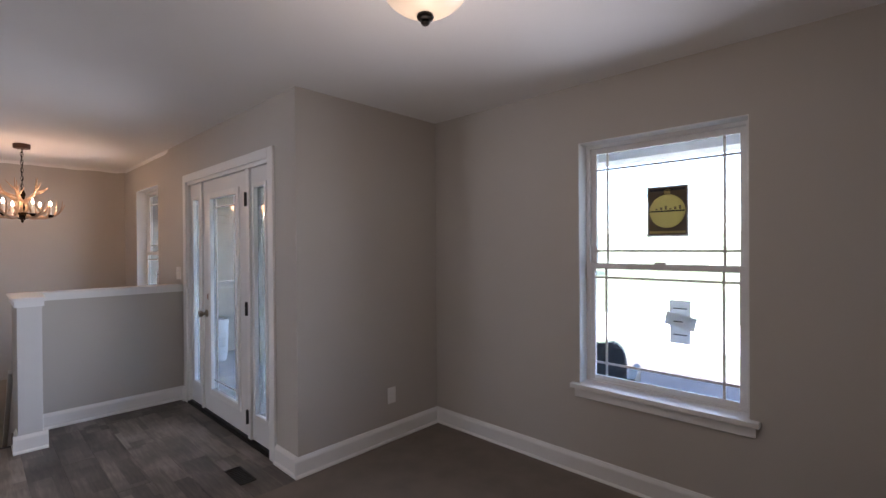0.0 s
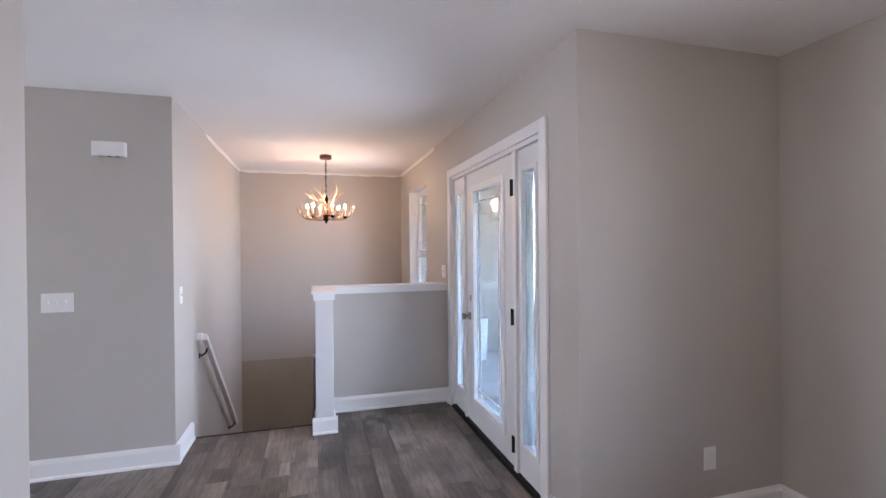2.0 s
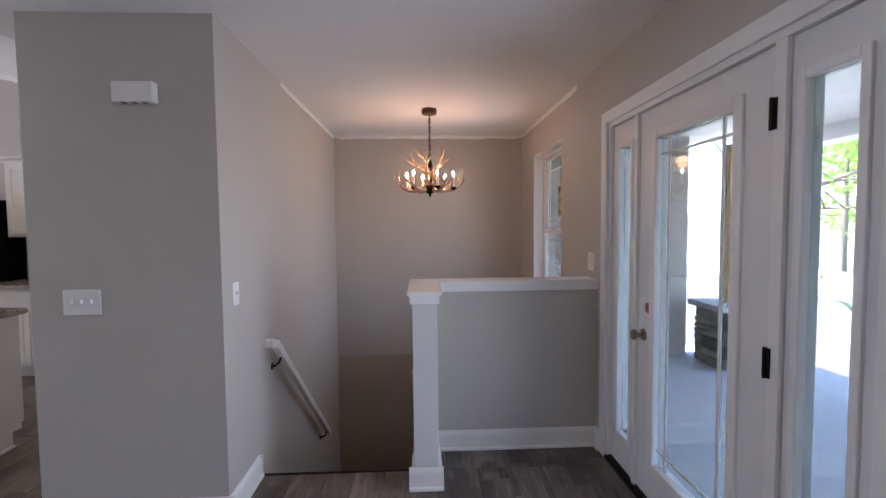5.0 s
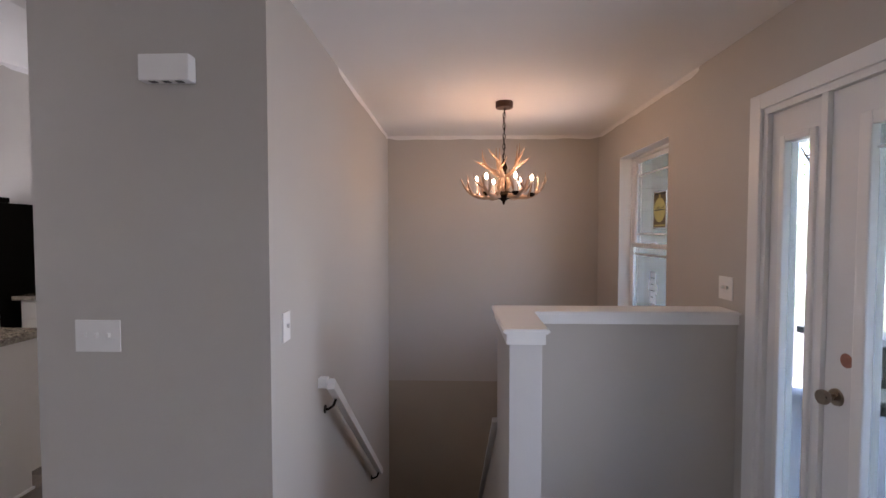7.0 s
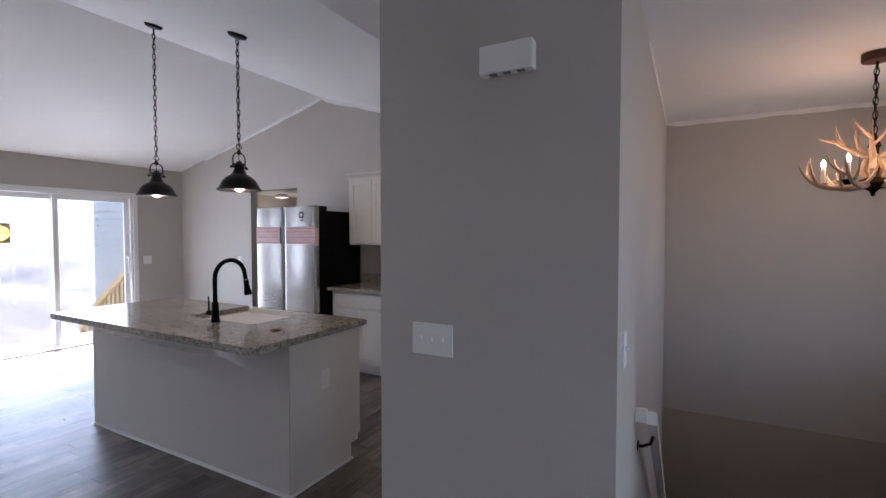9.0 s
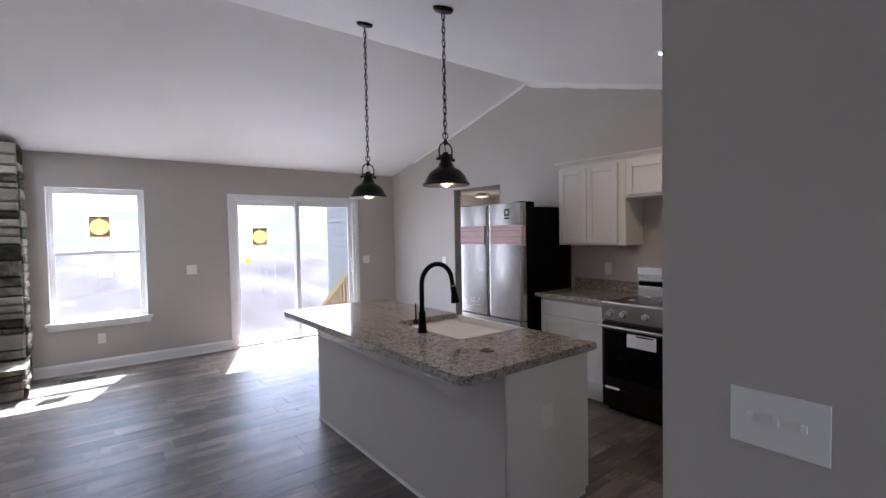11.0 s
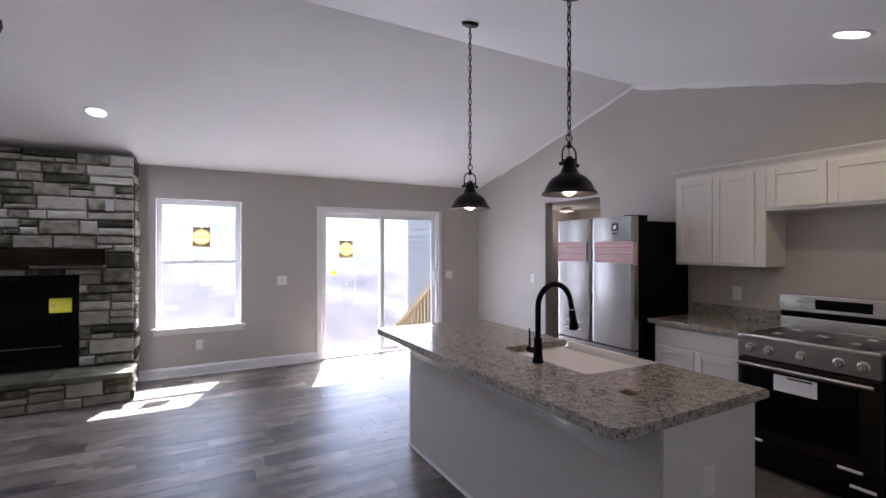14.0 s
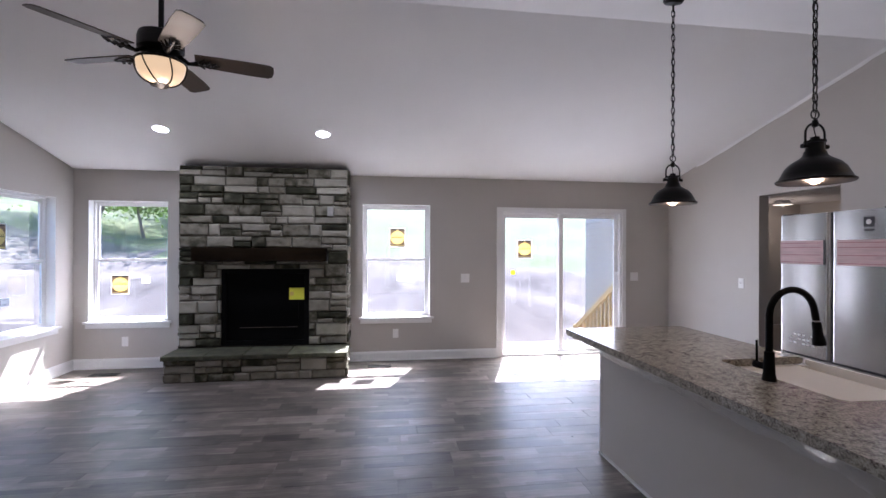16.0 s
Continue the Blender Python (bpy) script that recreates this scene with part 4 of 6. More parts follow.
for i in range(len(prof)):
    bm.faces.new((ends[0][i], ends[0][(i + 1) % 7], ends[1][(i + 1) % 7], ends[1][i]))
bm.faces.new(ends[0])
bm.faces.new(ends[1][::-1])
part("strip", bm, CABINET, crown)


def base_cabinet(y0, y1, doors, label):
    c = thing("base_cabinet", label, "cabinet", "white base cabinets")
    front = END_X + 0.59
    part("body", boxes((END_X, front, y0 + 0.001, y1 - 0.001, 0.10, 0.878)), CABINET, c)
    part("toe_kick", boxes((END_X, front - 0.06, y0 + 0.002, y1 - 0.002, 0.0, 0.10)), CABINET, c)
    shaker(c, "drawer_front", y0 + 0.02, y1 - 0.02, 0.715, 0.855, front, True)
    for a, b in doors:
        shaker(c, "door", a, b, 0.125, 0.70, front)
    return c


base_cabinet(-3.775, -3.066, [(-3.755, -3.424), (-3.419, -3.088)], "white base cabinet between the fridge and range")
base_cabinet(-2.272, -1.412, [(-2.25, -1.84), (-1.835, -1.43)], "white base cabinet beside the pillar wall")


def counter(y0, y1, label):
    c = thing("countertop", label, "countertop", "granite countertops")
    bm = boxes((END_X, END_X + 0.655, y0, y1, 0.880, 0.918), bevel=0.006)
    part("slab", bm, GRANITE, c)
    part("backsplash", boxes((END_X, END_X + 0.02, y0, y1, 0.9185, 1.02), bevel=0.003), GRANITE, c)


counter(-3.80, -3.068, "speckled granite countertop on the white base cabinet")
counter(-2.27, -1.411, "speckled granite countertop with a low backsplash")


def stove():
    r = thing("gas_range", "stainless gas range with black oven door and knobs", "range")
    y0, y1, f = -3.055, -2.288, -6.2
    cy = (y0 + y1) / 2
    part("body", boxes((END_X + 0.02, f - 0.03, y0 + 0.004, y1 - 0.004, 0.03, 0.893)), BLACK, r)
    part("cooktop", boxes((END_X + 0.05, f + 0.012, y0, y1, 0.894, 0.916), bevel=0.006), STEEL_H, r)
    part("burner_well", boxes((END_X + 0.115, f - 0.045, y0 + 0.03, y1 - 0.03, 0.9155, 0.9185), bevel=0.001), surface("range_well_enamel", (0.018, 0.016, 0.013), 0.35, 0.2, 5, 60, 0.05, spec=0.25), r, "dark recessed burner pan")
    bm = bmesh.new()
    prof = [(f - 0.03, 0.893), (f + 0.02, 0.893), (f + 0.012, 0.765), (f - 0.03, 0.765)]
    e = [[bm.verts.new((x, y, z)) for x, z in prof] for y in (y0 + 0.002, y1 - 0.002)]
    for i in range(4):
        bm.faces.new((e[0][i], e[0][(i + 1) % 4], e[1][(i + 1) % 4], e[1][i]))
    bm.faces.new(e[0])
    bm.faces.new(e[1][::-1])
    part("control_panel", bm, surface("range_panel", (0.40, 0.38, 0.35), 0.3, 0.05, 3, 60, 0.03, metal=1.0, stretch=(40, 1, 40)), r, "dark stainless control panel")
    for k in (0.085, 0.20, 0.385, 0.575, 0.69):
        bm = lathe(bmesh.new(), [(0.0, f + 0.012), (0.030, f + 0.012), (0.030, f + 0.02), (0.024, f + 0.024), (0.021, f + 0.046), (0.0, f + 0.048)], (0, y0 + k, 0.828), 20, "x")
        box(bm, f + 0.046, f + 0.052, y0 + k - 0.004, y0 + k + 0.004, 0.81, 0.846)
        part("knob", bm, STEEL_H, r, "stainless round knob", True)
    door = part("oven_door", boxes((f - 0.03, f + 0.016, y0 + 0.004, y1 - 0.004, 0.215, 0.752), bevel=0.004), surface("range_dark_steel", (0.04, 0.034, 0.027), 0.32, 0.05, 3, 60, 0.03, metal=1.0, stretch=(40, 1, 40)), r, "dark stainless oven door")
    part("door_glass", boxes((f + 0.016, f + 0.019, y0 + 0.03, y1 - 0.10, 0.30, 0.69), bevel=0.001), BLACK_GLASS, door, "black glass window")
    bm = tube(bmesh.new(), [(f + 0.06, y0 + 0.02, 0.722), (f + 0.06, y1 - 0.02, 0.722)], 0.0125, 12)
    for y in (y0 + 0.05, y1 - 0.05):
        tube(bm, [(f + 0.014, y, 0.722), (f + 0.06, y, 0.722)], 0.008, 8)
    part("handle", bm, STEEL_H, door, "stainless bar handle", True)
    part("drawer", boxes((f - 0.03, f + 0.012, y0 + 0.004, y1 - 0.004, 0.05, 0.205), bevel=0.004), surface("range_drawer_steel", (0.026, 0.021, 0.017), 0.35, 0.05, 3, 60, 0.03, metal=1.0, stretch=(40, 1, 40)), r, "dark stainless storage drawer")
    part("kick", boxes((END_X + 0.1, f - 0.05, y0 + 0.02, y1 - 0.02, 0.0, 0.05)), BLACK, r)
    for y, z in ((y0 + 0.10, 0.21), (y1 - 0.14, 0.21), (y1 - 0.08, 0.12)):
        part("foam_strip", boxes((f + 0.012, f + 0.026, y - 0.06, y + 0.06, z - 0.008, z + 0.008), bevel=0.003), PAPER, r, "white packing foam strip")
    # the raised panel behind the burners
    bx = END_X + 0.05
    bm = boxes((bx, bx + 0.05, y0, y1, 0.905, 1.00), bevel=0.004)
    part("lower_guard", bm, STEEL_H, r)
    part("guard_gap", boxes((bx, bx + 0.042, y0 + 0.005, y1 - 0.005, 1.00, 1.042)), BLACK, r)
    guard = part("backguard", boxes((bx - 0.02, bx + 0.07, y0, y1, 1.042, 1.17), bevel=0.008), STEEL_H, r)
    part("display", boxes((bx + 0.07, bx + 0.0725, cy - 0.15, cy + 0.17, 1.072, 1.142), bevel=0.001), BLACK_GLASS, guard, "black glass display")
    for x, y, rad in ((-6.62, -2.88, 0.05), (-6.62, -2.46, 0.05), (-6.36, -2.88, 0.05), (-6.36, -2.46, 0.045), (-6.49, cy, 0.055)):
        bm = lathe(bmesh.new(), [(rad * 0.8, 0.9185), (rad * 0.8, 0.922), (rad * 0.55, 0.924), (rad * 0.5, 0.929), (0.0, 0.9295)], (x, y, 0), 20)
        part("burner", bm, STEEL_H, r, "low metal burner", True)
    part("sticker", boxes((f + 0.0195, f + 0.0205, cy - 0.155, cy + 0.085, 0.575, 0.68)), PAPER, door, "white printed label")
    for i, z in enumerate((0.665, 0.645, 0.63, 0.615)):
        part("line", boxes((f + 0.0206, f + 0.0212, cy - 0.14 + 0.06 * (i == 0), cy + 0.06, z - 0.003, z + (0.008 if i == 0 else 0.001))), INK if i == 0 else GRILLE, door)


stove()


FILM_PRINT = surface("film_print", (0.46, 0.22, 0.23), 0.5)


def fridge():
    r = thing("refrigerator", "stainless french-door refrigerator wrapped with pink film", "refrigerator")
    y0, y1, f = -4.745, -3.832, -6.065
    part("case", boxes((END_X - 0.0 + 0.03, f - 0.07, y0 + 0.006, y1 - 0.006, 0.02, 1.75), bevel=0.005), BLACK, r, "black painted case")
    mid = -4.30
    dark = surface("door_edge", (0.03, 0.03, 0.03), 0.4)
    for nm, a, b, z0, z1 in (("left_door", y0, mid - 0.006, 0.65, 1.79), ("right_door", mid + 0.006, y1, 0.65, 1.79), ("freezer_drawer", y0, y1, 0.06, 0.635)):
        bm = bmesh.new()
        outline = [(f - 0.065, a), (f - 0.065, b)] + arc((f - 0.03, b - 0.03), 0.03, 90, 0, 5) + arc((f - 0.03, a + 0.03), 0.03, 0, -90, 5)
        prism(bm, outline, z0, z1)
        d = part(nm, bm, STEEL, r, "brushed stainless door", True)
        if nm != "freezer_drawer":
            a2, b2 = (a + 0.012, b - 0.05) if nm == "left_door" else (a + 0.045, b + 0.003)
            rows = [(f + 0.0008, f + 0.0022, a2, b2, 1.385, 1.575)]
            if nm == "right_door":
                rows.append((f - 0.05, f + 0.0022, b + 0.001, b + 0.0024, 1.37, 1.565))
            part("film_band", boxes(*rows), FILM, d, "pink printed packing film")
            for z in (1.555, 1.52, 1.46, 1.40):
                part("film_line", boxes((f + 0.0023, f + 0.0028, a2 + 0.01, b2 - 0.02, z - 0.003, z + 0.003)), FILM_PRINT, d)
    part("seam", boxes((f - 0.06, f - 0.025, mid - 0.006, mid + 0.006, 0.65, 1.785), (f - 0.06, f - 0.02, y0 + 0.01, y1 - 0.01, 0.636, 0.649)), INK, r, "dark gap between the doors")
    part("clip", boxes((f + 0.003, f + 0.008, mid - 0.045, mid - 0.035, 1.385, 1.575)), INK, r)
    for y in (y0 + 0.06, y1 - 0.06):
        part("hinge_cover", boxes((f - 0.2, f - 0.02, y - 0.05, y + 0.05, 1.751, 1.80), bevel=0.006), BLACK, r)
    part("badge", boxes((f + 0.0005, f + 0.002, y1 - 0.225, y1 - 0.155, 1.665, 1.735), (f + 0.0005, f + 0.002, y1 - 0.22, y1 - 0.16, 1.635, 1.65)), INK, r, "small dark badge")
    part("badge_mark", lathe(bmesh.new(), [(0.0, f + 0.003), (0.018, f + 0.003), (0.018, f + 0.002)], (0, y1 - 0.19, 1.70), 16, "x"), PAPER, r)
    for i in range(6):
        for j in range(3):
            if (i * 3 + j) % 4:
                y, z = y0 + 0.10 + i * 0.038, 0.80 - j * 0.035
                part("print_mark", boxes((f + 0.0005, f + 0.0012, y, y + 0.024, z, z + 0.014)), GRILLE, r)


fridge()


def island():
    r = thing("kitchen_island", "white kitchen island base with plain painted panels", "kitchen island")
    x0, x1, y0, y1 = -4.88, -4.28, -4.42, -2.30
    part("body", boxes((x0, x1, y0, y1, 0.10, 0.878)), CABINET, r)
    part("plinth", boxes((x0 + 0.07, x1, y0, y1, 0.0, 0.10)), CABINET, r)
    part("end_panel", boxes((x0 - 0.016, x1 - 0.012, y1 + 0.0005, y1 + 0.006, 0.145, 0.876)), CABINET, r)
    part("back_panel", boxes((x1 + 0.0005, x1 + 0.006, y0, y1 + 0.006, 0.02, 0.876)), WALL, r, "grey painted back panel")
    part("corner_strip", boxes((x1 - 0.004, x1 + 0.010, y0 - 0.010, y0 + 0.004, 0.0, 0.876)), TRIM, r)
    for rr in ((x1 + 0.006, x1 + 0.020, y0 - 0.01, y1 + 0.02, 0.0, 0.016), (x0 + 0.07, x1 + 0.006, y1 + 0.006, y1 + 0.020, 0.0, 0.016)):
        part("shoe_moulding", boxes(rr, bevel=0.005), TRIM, r)
    fx = x0 - 0.019
    for a, b in ((y0 + 0.02, -3.95), (-3.94, -3.46), (-2.74, y1 - 0.02)):
        shaker(r, "door", a, b, 0.125, 0.70, fx)
        shaker(r, "drawer_front", a, b, 0.715, 0.855, fx, True)
    for a, b in ((-3.44, -3.11), (-3.10, -2.76)):
        shaker(r, "door", a, b, 0.125, 0.64, fx)


island()
top = thing("island_countertop", "speckled beige granite island top with a sink cutout", "countertop")
outline = [(-4.92, -2.25)] + arc((-4.04, -2.29), 0.04, 90, 0, 6)[0:] + arc((-4.03, -4.41), 0.03, 0, -90, 5) + [(-4.93, -4.455), (-4.93, -3.44), (-4.44, -3.44), (-4.41, -3.41), (-4.41, -2.80), (-4.44, -2.765), (-4.92, -2.765)]
bm = prism(bmesh.new(), outline[::-1], 0.880, 0.920)
bmesh.ops.bevel(bm, geom=[e for e in bm.edges if abs(e.verts[0].co.z - e.verts[1].co.z) < 1e-5], offset=0.007, segments=2, affect="EDGES")
part("slab", bm, GRANITE, top)
bm = lathe(bmesh.new(), [(0.016, 0.9205), (0.034, 0.9205), (0.034, 0.924), (0.028, 0.926), (0.018, 0.925), (0.016, 0.9205)], (-4.366, -2.505, 0), 24)
cap = thing("counter_cap", "small round brass-brown cap set in the granite", "hole cap")
part("rim", bm, surface("brass_brown", (0.15, 0.10, 0.055), 0.4, 0.2, 12, 60, 0.1, metal=0.6), cap, "", True)


def film_edge():
    rng = random.Random(8)
    r = thing("edge_film", "clear protective film hanging under the granite edge", "plastic film")
    bm = bmesh.new()
    prev = None
    for i in range(60):
        y = -4.36 + (4.36 - 2.235) * i / 59
        d = 0.026 + 0.016 * rng.random() + (0.030 * max(0, (i - 54) / 5))
        row = [bm.verts.new((-3.992 + 0.010 * rng.random(), y, z)) for z in (0.884, 0.884 - d * 0.5, 0.884 - d)]
        if prev:
            for j in (0, 1):
                bm.faces.new((prev[j], row[j], row[j + 1], prev[j + 1]))
        prev = row
    bmesh.ops.solidify(bm, geom=bm.faces[:], thickness=0.001)
    ob = part("film", bm, WRAP, r, "", True)
    ob.visible_shadow = False


film_edge()


def sink():
    r = thing("apron_sink", "white porcelain apron sink set in the island", "sink")
    x0, x1, y0, y1, z0, z1, w = -4.965, -4.40, -3.438, -2.767, 0.66, 0.879, 0.022
    bm = boxes((x0, x0 + w, y0, y1, z0, 0.905), (x1 - w, x1, y0 + w, y1 - w, z0, z1), (x0 + w, x1, y0, y0 + w, z0, z1), (x0 + w, x1, y1 - w, y1, z0, z1), (x0 + w, x1 - w, y0 + w, y1 - w, z0, z0 + 0.02))
    part("basin", bm, PORCELAIN, r)
    part("drain", lathe(bmesh.new(), [(0.045, z0 + 0.0205), (0.045, z0 + 0.023), (0.03, z0 + 0.021), (0.0, z0 + 0.0208)], (-4.68, -3.1, 0), 20), STEEL, r, "steel drain", True)


sink()


def faucet():
    r = thing("faucet", "black gooseneck kitchen faucet with pull-down head", "faucet", at=(-4.37, -3.065, 0.92))
    bm = lathe(bmesh.new(), [(0.030, 0.0), (0.029, 0.006), (0.024, 0.03), (0.0205, 0.11), (0.0205, 0.125), (0.016, 0.13)], seg=20)
    part("base", bm, BLACK, r, "", True)
    pts = [(0, 0, 0.12), (0, 0, 0.285)] + [(-0.115 + 0.115 * math.cos(radians(a)), 0, 0.285 + 0.115 * math.sin(radians(a))) for a in range(15, 171, 12)] + [(-0.236, 0, 0.262)]
    part("spout", tube(bmesh.new(), pts, 0.0145, 14), BLACK, r, "", True)
    bm = lathe(bmesh.new(), [(0.016, 0.0), (0.0185, -0.012), (0.0185, -0.05), (0.026, -0.092), (0.026, -0.108), (0.0, -0.109)], seg=18)
    bmesh.ops.rotate(bm, verts=bm.verts, cent=(0, 0, 0), matrix=Matrix.Rotation(radians(9), 3, "Y"))
    bmesh.ops.translate(bm, verts=bm.verts, vec=(-0.237, 0, 0.258))
    part("spray_head", bm, BLACK, r, "", True)
    part("collar", lathe(bmesh.new(), [(0.0165, 0.255), (0.0165, 0.261)], (-0.2365, 0, 0), 18), STEEL, r, "steel ring", True)
    part("valve", tube(bmesh.new(), [(0, -0.01, 0.055), (0.0, -0.075, 0.055)], [0.013, 0.017], 14), BLACK, r, "", True)
    part("lever", tube(bmesh.new(), [(0, -0.066, 0.06), (0, -0.068, 0.165)], [0.006, 0.0045], 10), BLACK, r, "", True)


faucet()


# ---- fireplace ----
def stone_mesh(rng, w, h, d):
    """A rough-faced stone block: x wide, z high, its face towards +y."""
    j = lambda s: (rng.random() - 0.5) * s
    c = min(0.016, 0.16 * min(w, h))
    bm = bmesh.new()
    back = [bm.verts.new((x, 0, z)) for x, z in ((-w / 2, -h / 2), (w / 2, -h / 2), (w / 2, h / 2), (-w / 2, h / 2))]
    mid = [bm.verts.new((v.co.x + j(0.006), d * (0.62 + j(0.3)), v.co.z + j(0.006))) for v in back]
    sx, sz = (1 - 2 * c / w), (1 - 2 * c / h)
    front = [bm.verts.new((v.co.x * sx + j(0.008), d * (1 + j(0.3)), v.co.z * sz + j(0.006))) for v in back]
    heart = bm.verts.new((j(w * 0.4), d * (1.05 + j(0.3)), j(h * 0.4)))
    for a, b in ((back, mid), (mid, front)):
        for i in range(4):
            bm.faces.new((a[i], a[(i + 1) % 4], b[(i + 1) % 4], b[i]))
    for i in range(4):
        bm.faces.new((front[i], front[(i + 1) % 4], heart))
    return bm


def stone_field(parent, rng, u0, u1, z0, z1, place, holes=(), depth=0.035, joint=0.009, bands=(0.085, 0.185), widths=(0.13, 0.42)):
    """Random ashlar between u0 and u1; place(u, z) gives the pose of a stone's centre."""
    def lay(a, b, lo, hi):
        for ha, hb, hl, hh in holes:
            if a < hb and b > ha and lo < hh - 0.001 and hi > hl + 0.001:
                if lo < hl - 0.03:
                    lay(a, b, lo, hl)
                if hi > hh + 0.03:
                    lay(a, b, hh, hi)
                if a < ha - 0.04:
                    lay(a, ha, max(lo, hl), min(hi, hh))
                if b > hb + 0.04:
                    lay(hb, b, max(lo, hl), min(hi, hh))
                return
        w, h = b - a - joint, hi - lo - joint
        if w < 0.02 or h < 0.02:
            return
        ob = part("stone", stone_mesh(rng, w, h, depth * (0.8 + 0.5 * rng.random())), STONE, parent)
        ob.matrix_basis = place((a + b) / 2, (lo + hi) / 2)

    z = z0
    while z < z1 - 0.001:
        h = rng.uniform(*bands)
        if z1 - (z + h) < bands[0]:
            h = z1 - z
        u = u0
        while u < u1 - 0.001:
            w = rng.uniform(*widths)
            if u1 - (u + w) < widths[0]:
                w = u1 - u
            if h > 0.115 and rng.random() < 0.55:
                s = h * rng.uniform(0.36, 0.64)
                if w > 0.28 and rng.random() < 0.5:
                    m = w * rng.uniform(0.35, 0.65)
                    lay(u, u + m, z, z + s)
                    lay(u + m, u + w, z, z + s)
                else:
                    lay(u, u + w, z, z + s)
                lay(u, u + w, z + s, z + h)
            else:
                lay(u, u + w, z, z + h)
            u += w
        z += h


def fireplace():
    f = thing("fireplace", "grey ledgestone fireplace with raised hearth and dark mantel", "fireplace")
    x0, x1, yf = -2.245, -0.295, -7.11
    zt = 2.495
    bx0, bx1, bz0, bz1 = -1.79, -0.765, 0.318, 1.245
    core = boxes((x0, bx0, BACK_Y, yf, 0, zt), (bx1, x1, BACK_Y, yf, 0, zt), (bx0, bx1, BACK_Y, yf, bz1, zt), (bx0, bx1, BACK_Y, yf, 0, bz0))
    part("core", core, MORTAR, f, "dark mortar core")
    rng = random.Random(21)
    stone_field(f, rng, x0 - 0.012, x1 + 0.012, 0.312, zt, lambda u, z: pose(u, yf, z), [(bx0, bx1, bz0 - 0.02, bz1), (-2.005, -0.46, 1.345, 1.507)], 0.042)
    stone_field(f, rng, BACK_Y, yf, 0.0, zt, lambda u, z: pose(x0, u, z, 0, 0, 90), (), 0.03, widths=(0.14, 0.3))
    stone_field(f, rng, BACK_Y, yf, 0.0, zt, lambda u, z: pose(x1, u, z, 0, 0, -90), (), 0.03, widths=(0.14, 0.3))
    # hearth
    hx0, hx1, hy = -2.255, -0.30, -6.70
    part("hearth_core", boxes((hx0, hx1, yf, hy, 0, 0.245)), MORTAR, f)
    stone_field(f, rng, hx0 - 0.01, hx1 + 0.01, 0.0, 0.246, lambda u, z: pose(u, hy, z), (), 0.035, bands=(0.08, 0.13))
    stone_field(f, rng, yf, hy, 0.0, 0.246, lambda u, z: pose(hx0, u, z, 0, 0, 90), (), 0.028, bands=(0.08, 0.13))
    stone_field(f, rng, yf, hy, 0.0, 0.246, lambda u, z: pose(hx1, u, z, 0, 0, -90), (), 0.028, bands=(0.08, 0.13))
    cuts = [hx0 - 0.035, -1.62, -1.13, -0.72, hx1 + 0.035]
    for a, b in zip(cuts, cuts[1:]):
        part("hearth_slab", boxes((a + 0.003, b - 0.003, yf - 0.0, hy + 0.055, 0.247, 0.300), bevel=0.010), HEARTH, f, "dark rough hearth slab")
    # mantel beam
    bm = boxes((-2.0, -0.465, yf - 0.0, yf + 0.15, 1.348, 1.505))
    bmesh.ops.subdivide_edges(bm, edges=[e for e in bm.edges if abs(e.verts[0].co.x - e.verts[1].co.x) > 1], cuts=12)
    for v in bm.verts:
        if v.co.y > yf + 0.01:
            v.co += Vector((0, rng.uniform(-0.008, 0.006), rng.uniform(-0.006, 0.006)))
    part("mantel", bm, BEAM, f, "dark rough-sawn timber mantel")
    # firebox insert
    part("firebox_frame", ring(bmesh.new(), bx0, bx1, bz0, bz1, 0.055, yf - 0.02, yf + 0.03, 0.003), BLACK, f, "black metal frame")
    part("firebox", boxes((bx0 + 0.0, bx1, BACK_Y + 0.01, BACK_Y + 0.03, bz0, bz1), (bx0, bx0 + 0.01, BACK_Y + 0.03, yf - 0.02, bz0, bz1), (bx1 - 0.01, bx1, BACK_Y + 0.03, yf - 0.02, bz0, bz1), (bx0 + 0.01, bx1 - 0.01, BACK_Y + 0.03, yf - 0.02, bz0, bz0 + 0.01)), SOOT, f, "black firebox")
    part("screen_mesh", boxes((bx0 + 0.05, bx1 - 0.05, yf - 0.016, yf - 0.013, bz0 + 0.05, bz1 - 0.05)), BLACK_GLASS, f, "black glass front")
    part("grate_bar", boxes((bx0 + 0.14, bx1 - 0.20, yf - 0.012, yf - 0.004, 0.524, 0.531)), NICKEL, f, "thin grey metal bar")
    tag = thing("hang_tag", "yellow paper tag hanging on the firebox front", "tag")
    part("card", boxes((-1.728, -1.548, yf - 0.0115, yf - 0.010, 0.865, 1.012)), LEMON, tag)
    part("print", boxes((-1.60, -1.56, yf - 0.0098, yf - 0.0092, 0.915, 0.965)), YELLOW, tag)
    part("string", tube(bmesh.new(), [(-1.66, yf - 0.009, 0.865), (-1.665, yf - 0.009, 0.62)], 0.002, 5), BRONZE, tag)


fireplace()
plate((-2.05, -7.055, 1.96), 180, label="grey outlet plate on the stone chimney breast", face=surface("plate_grey", (0.27, 0.26, 0.235), 0.5, 0.08, 20, 80, 0.05))


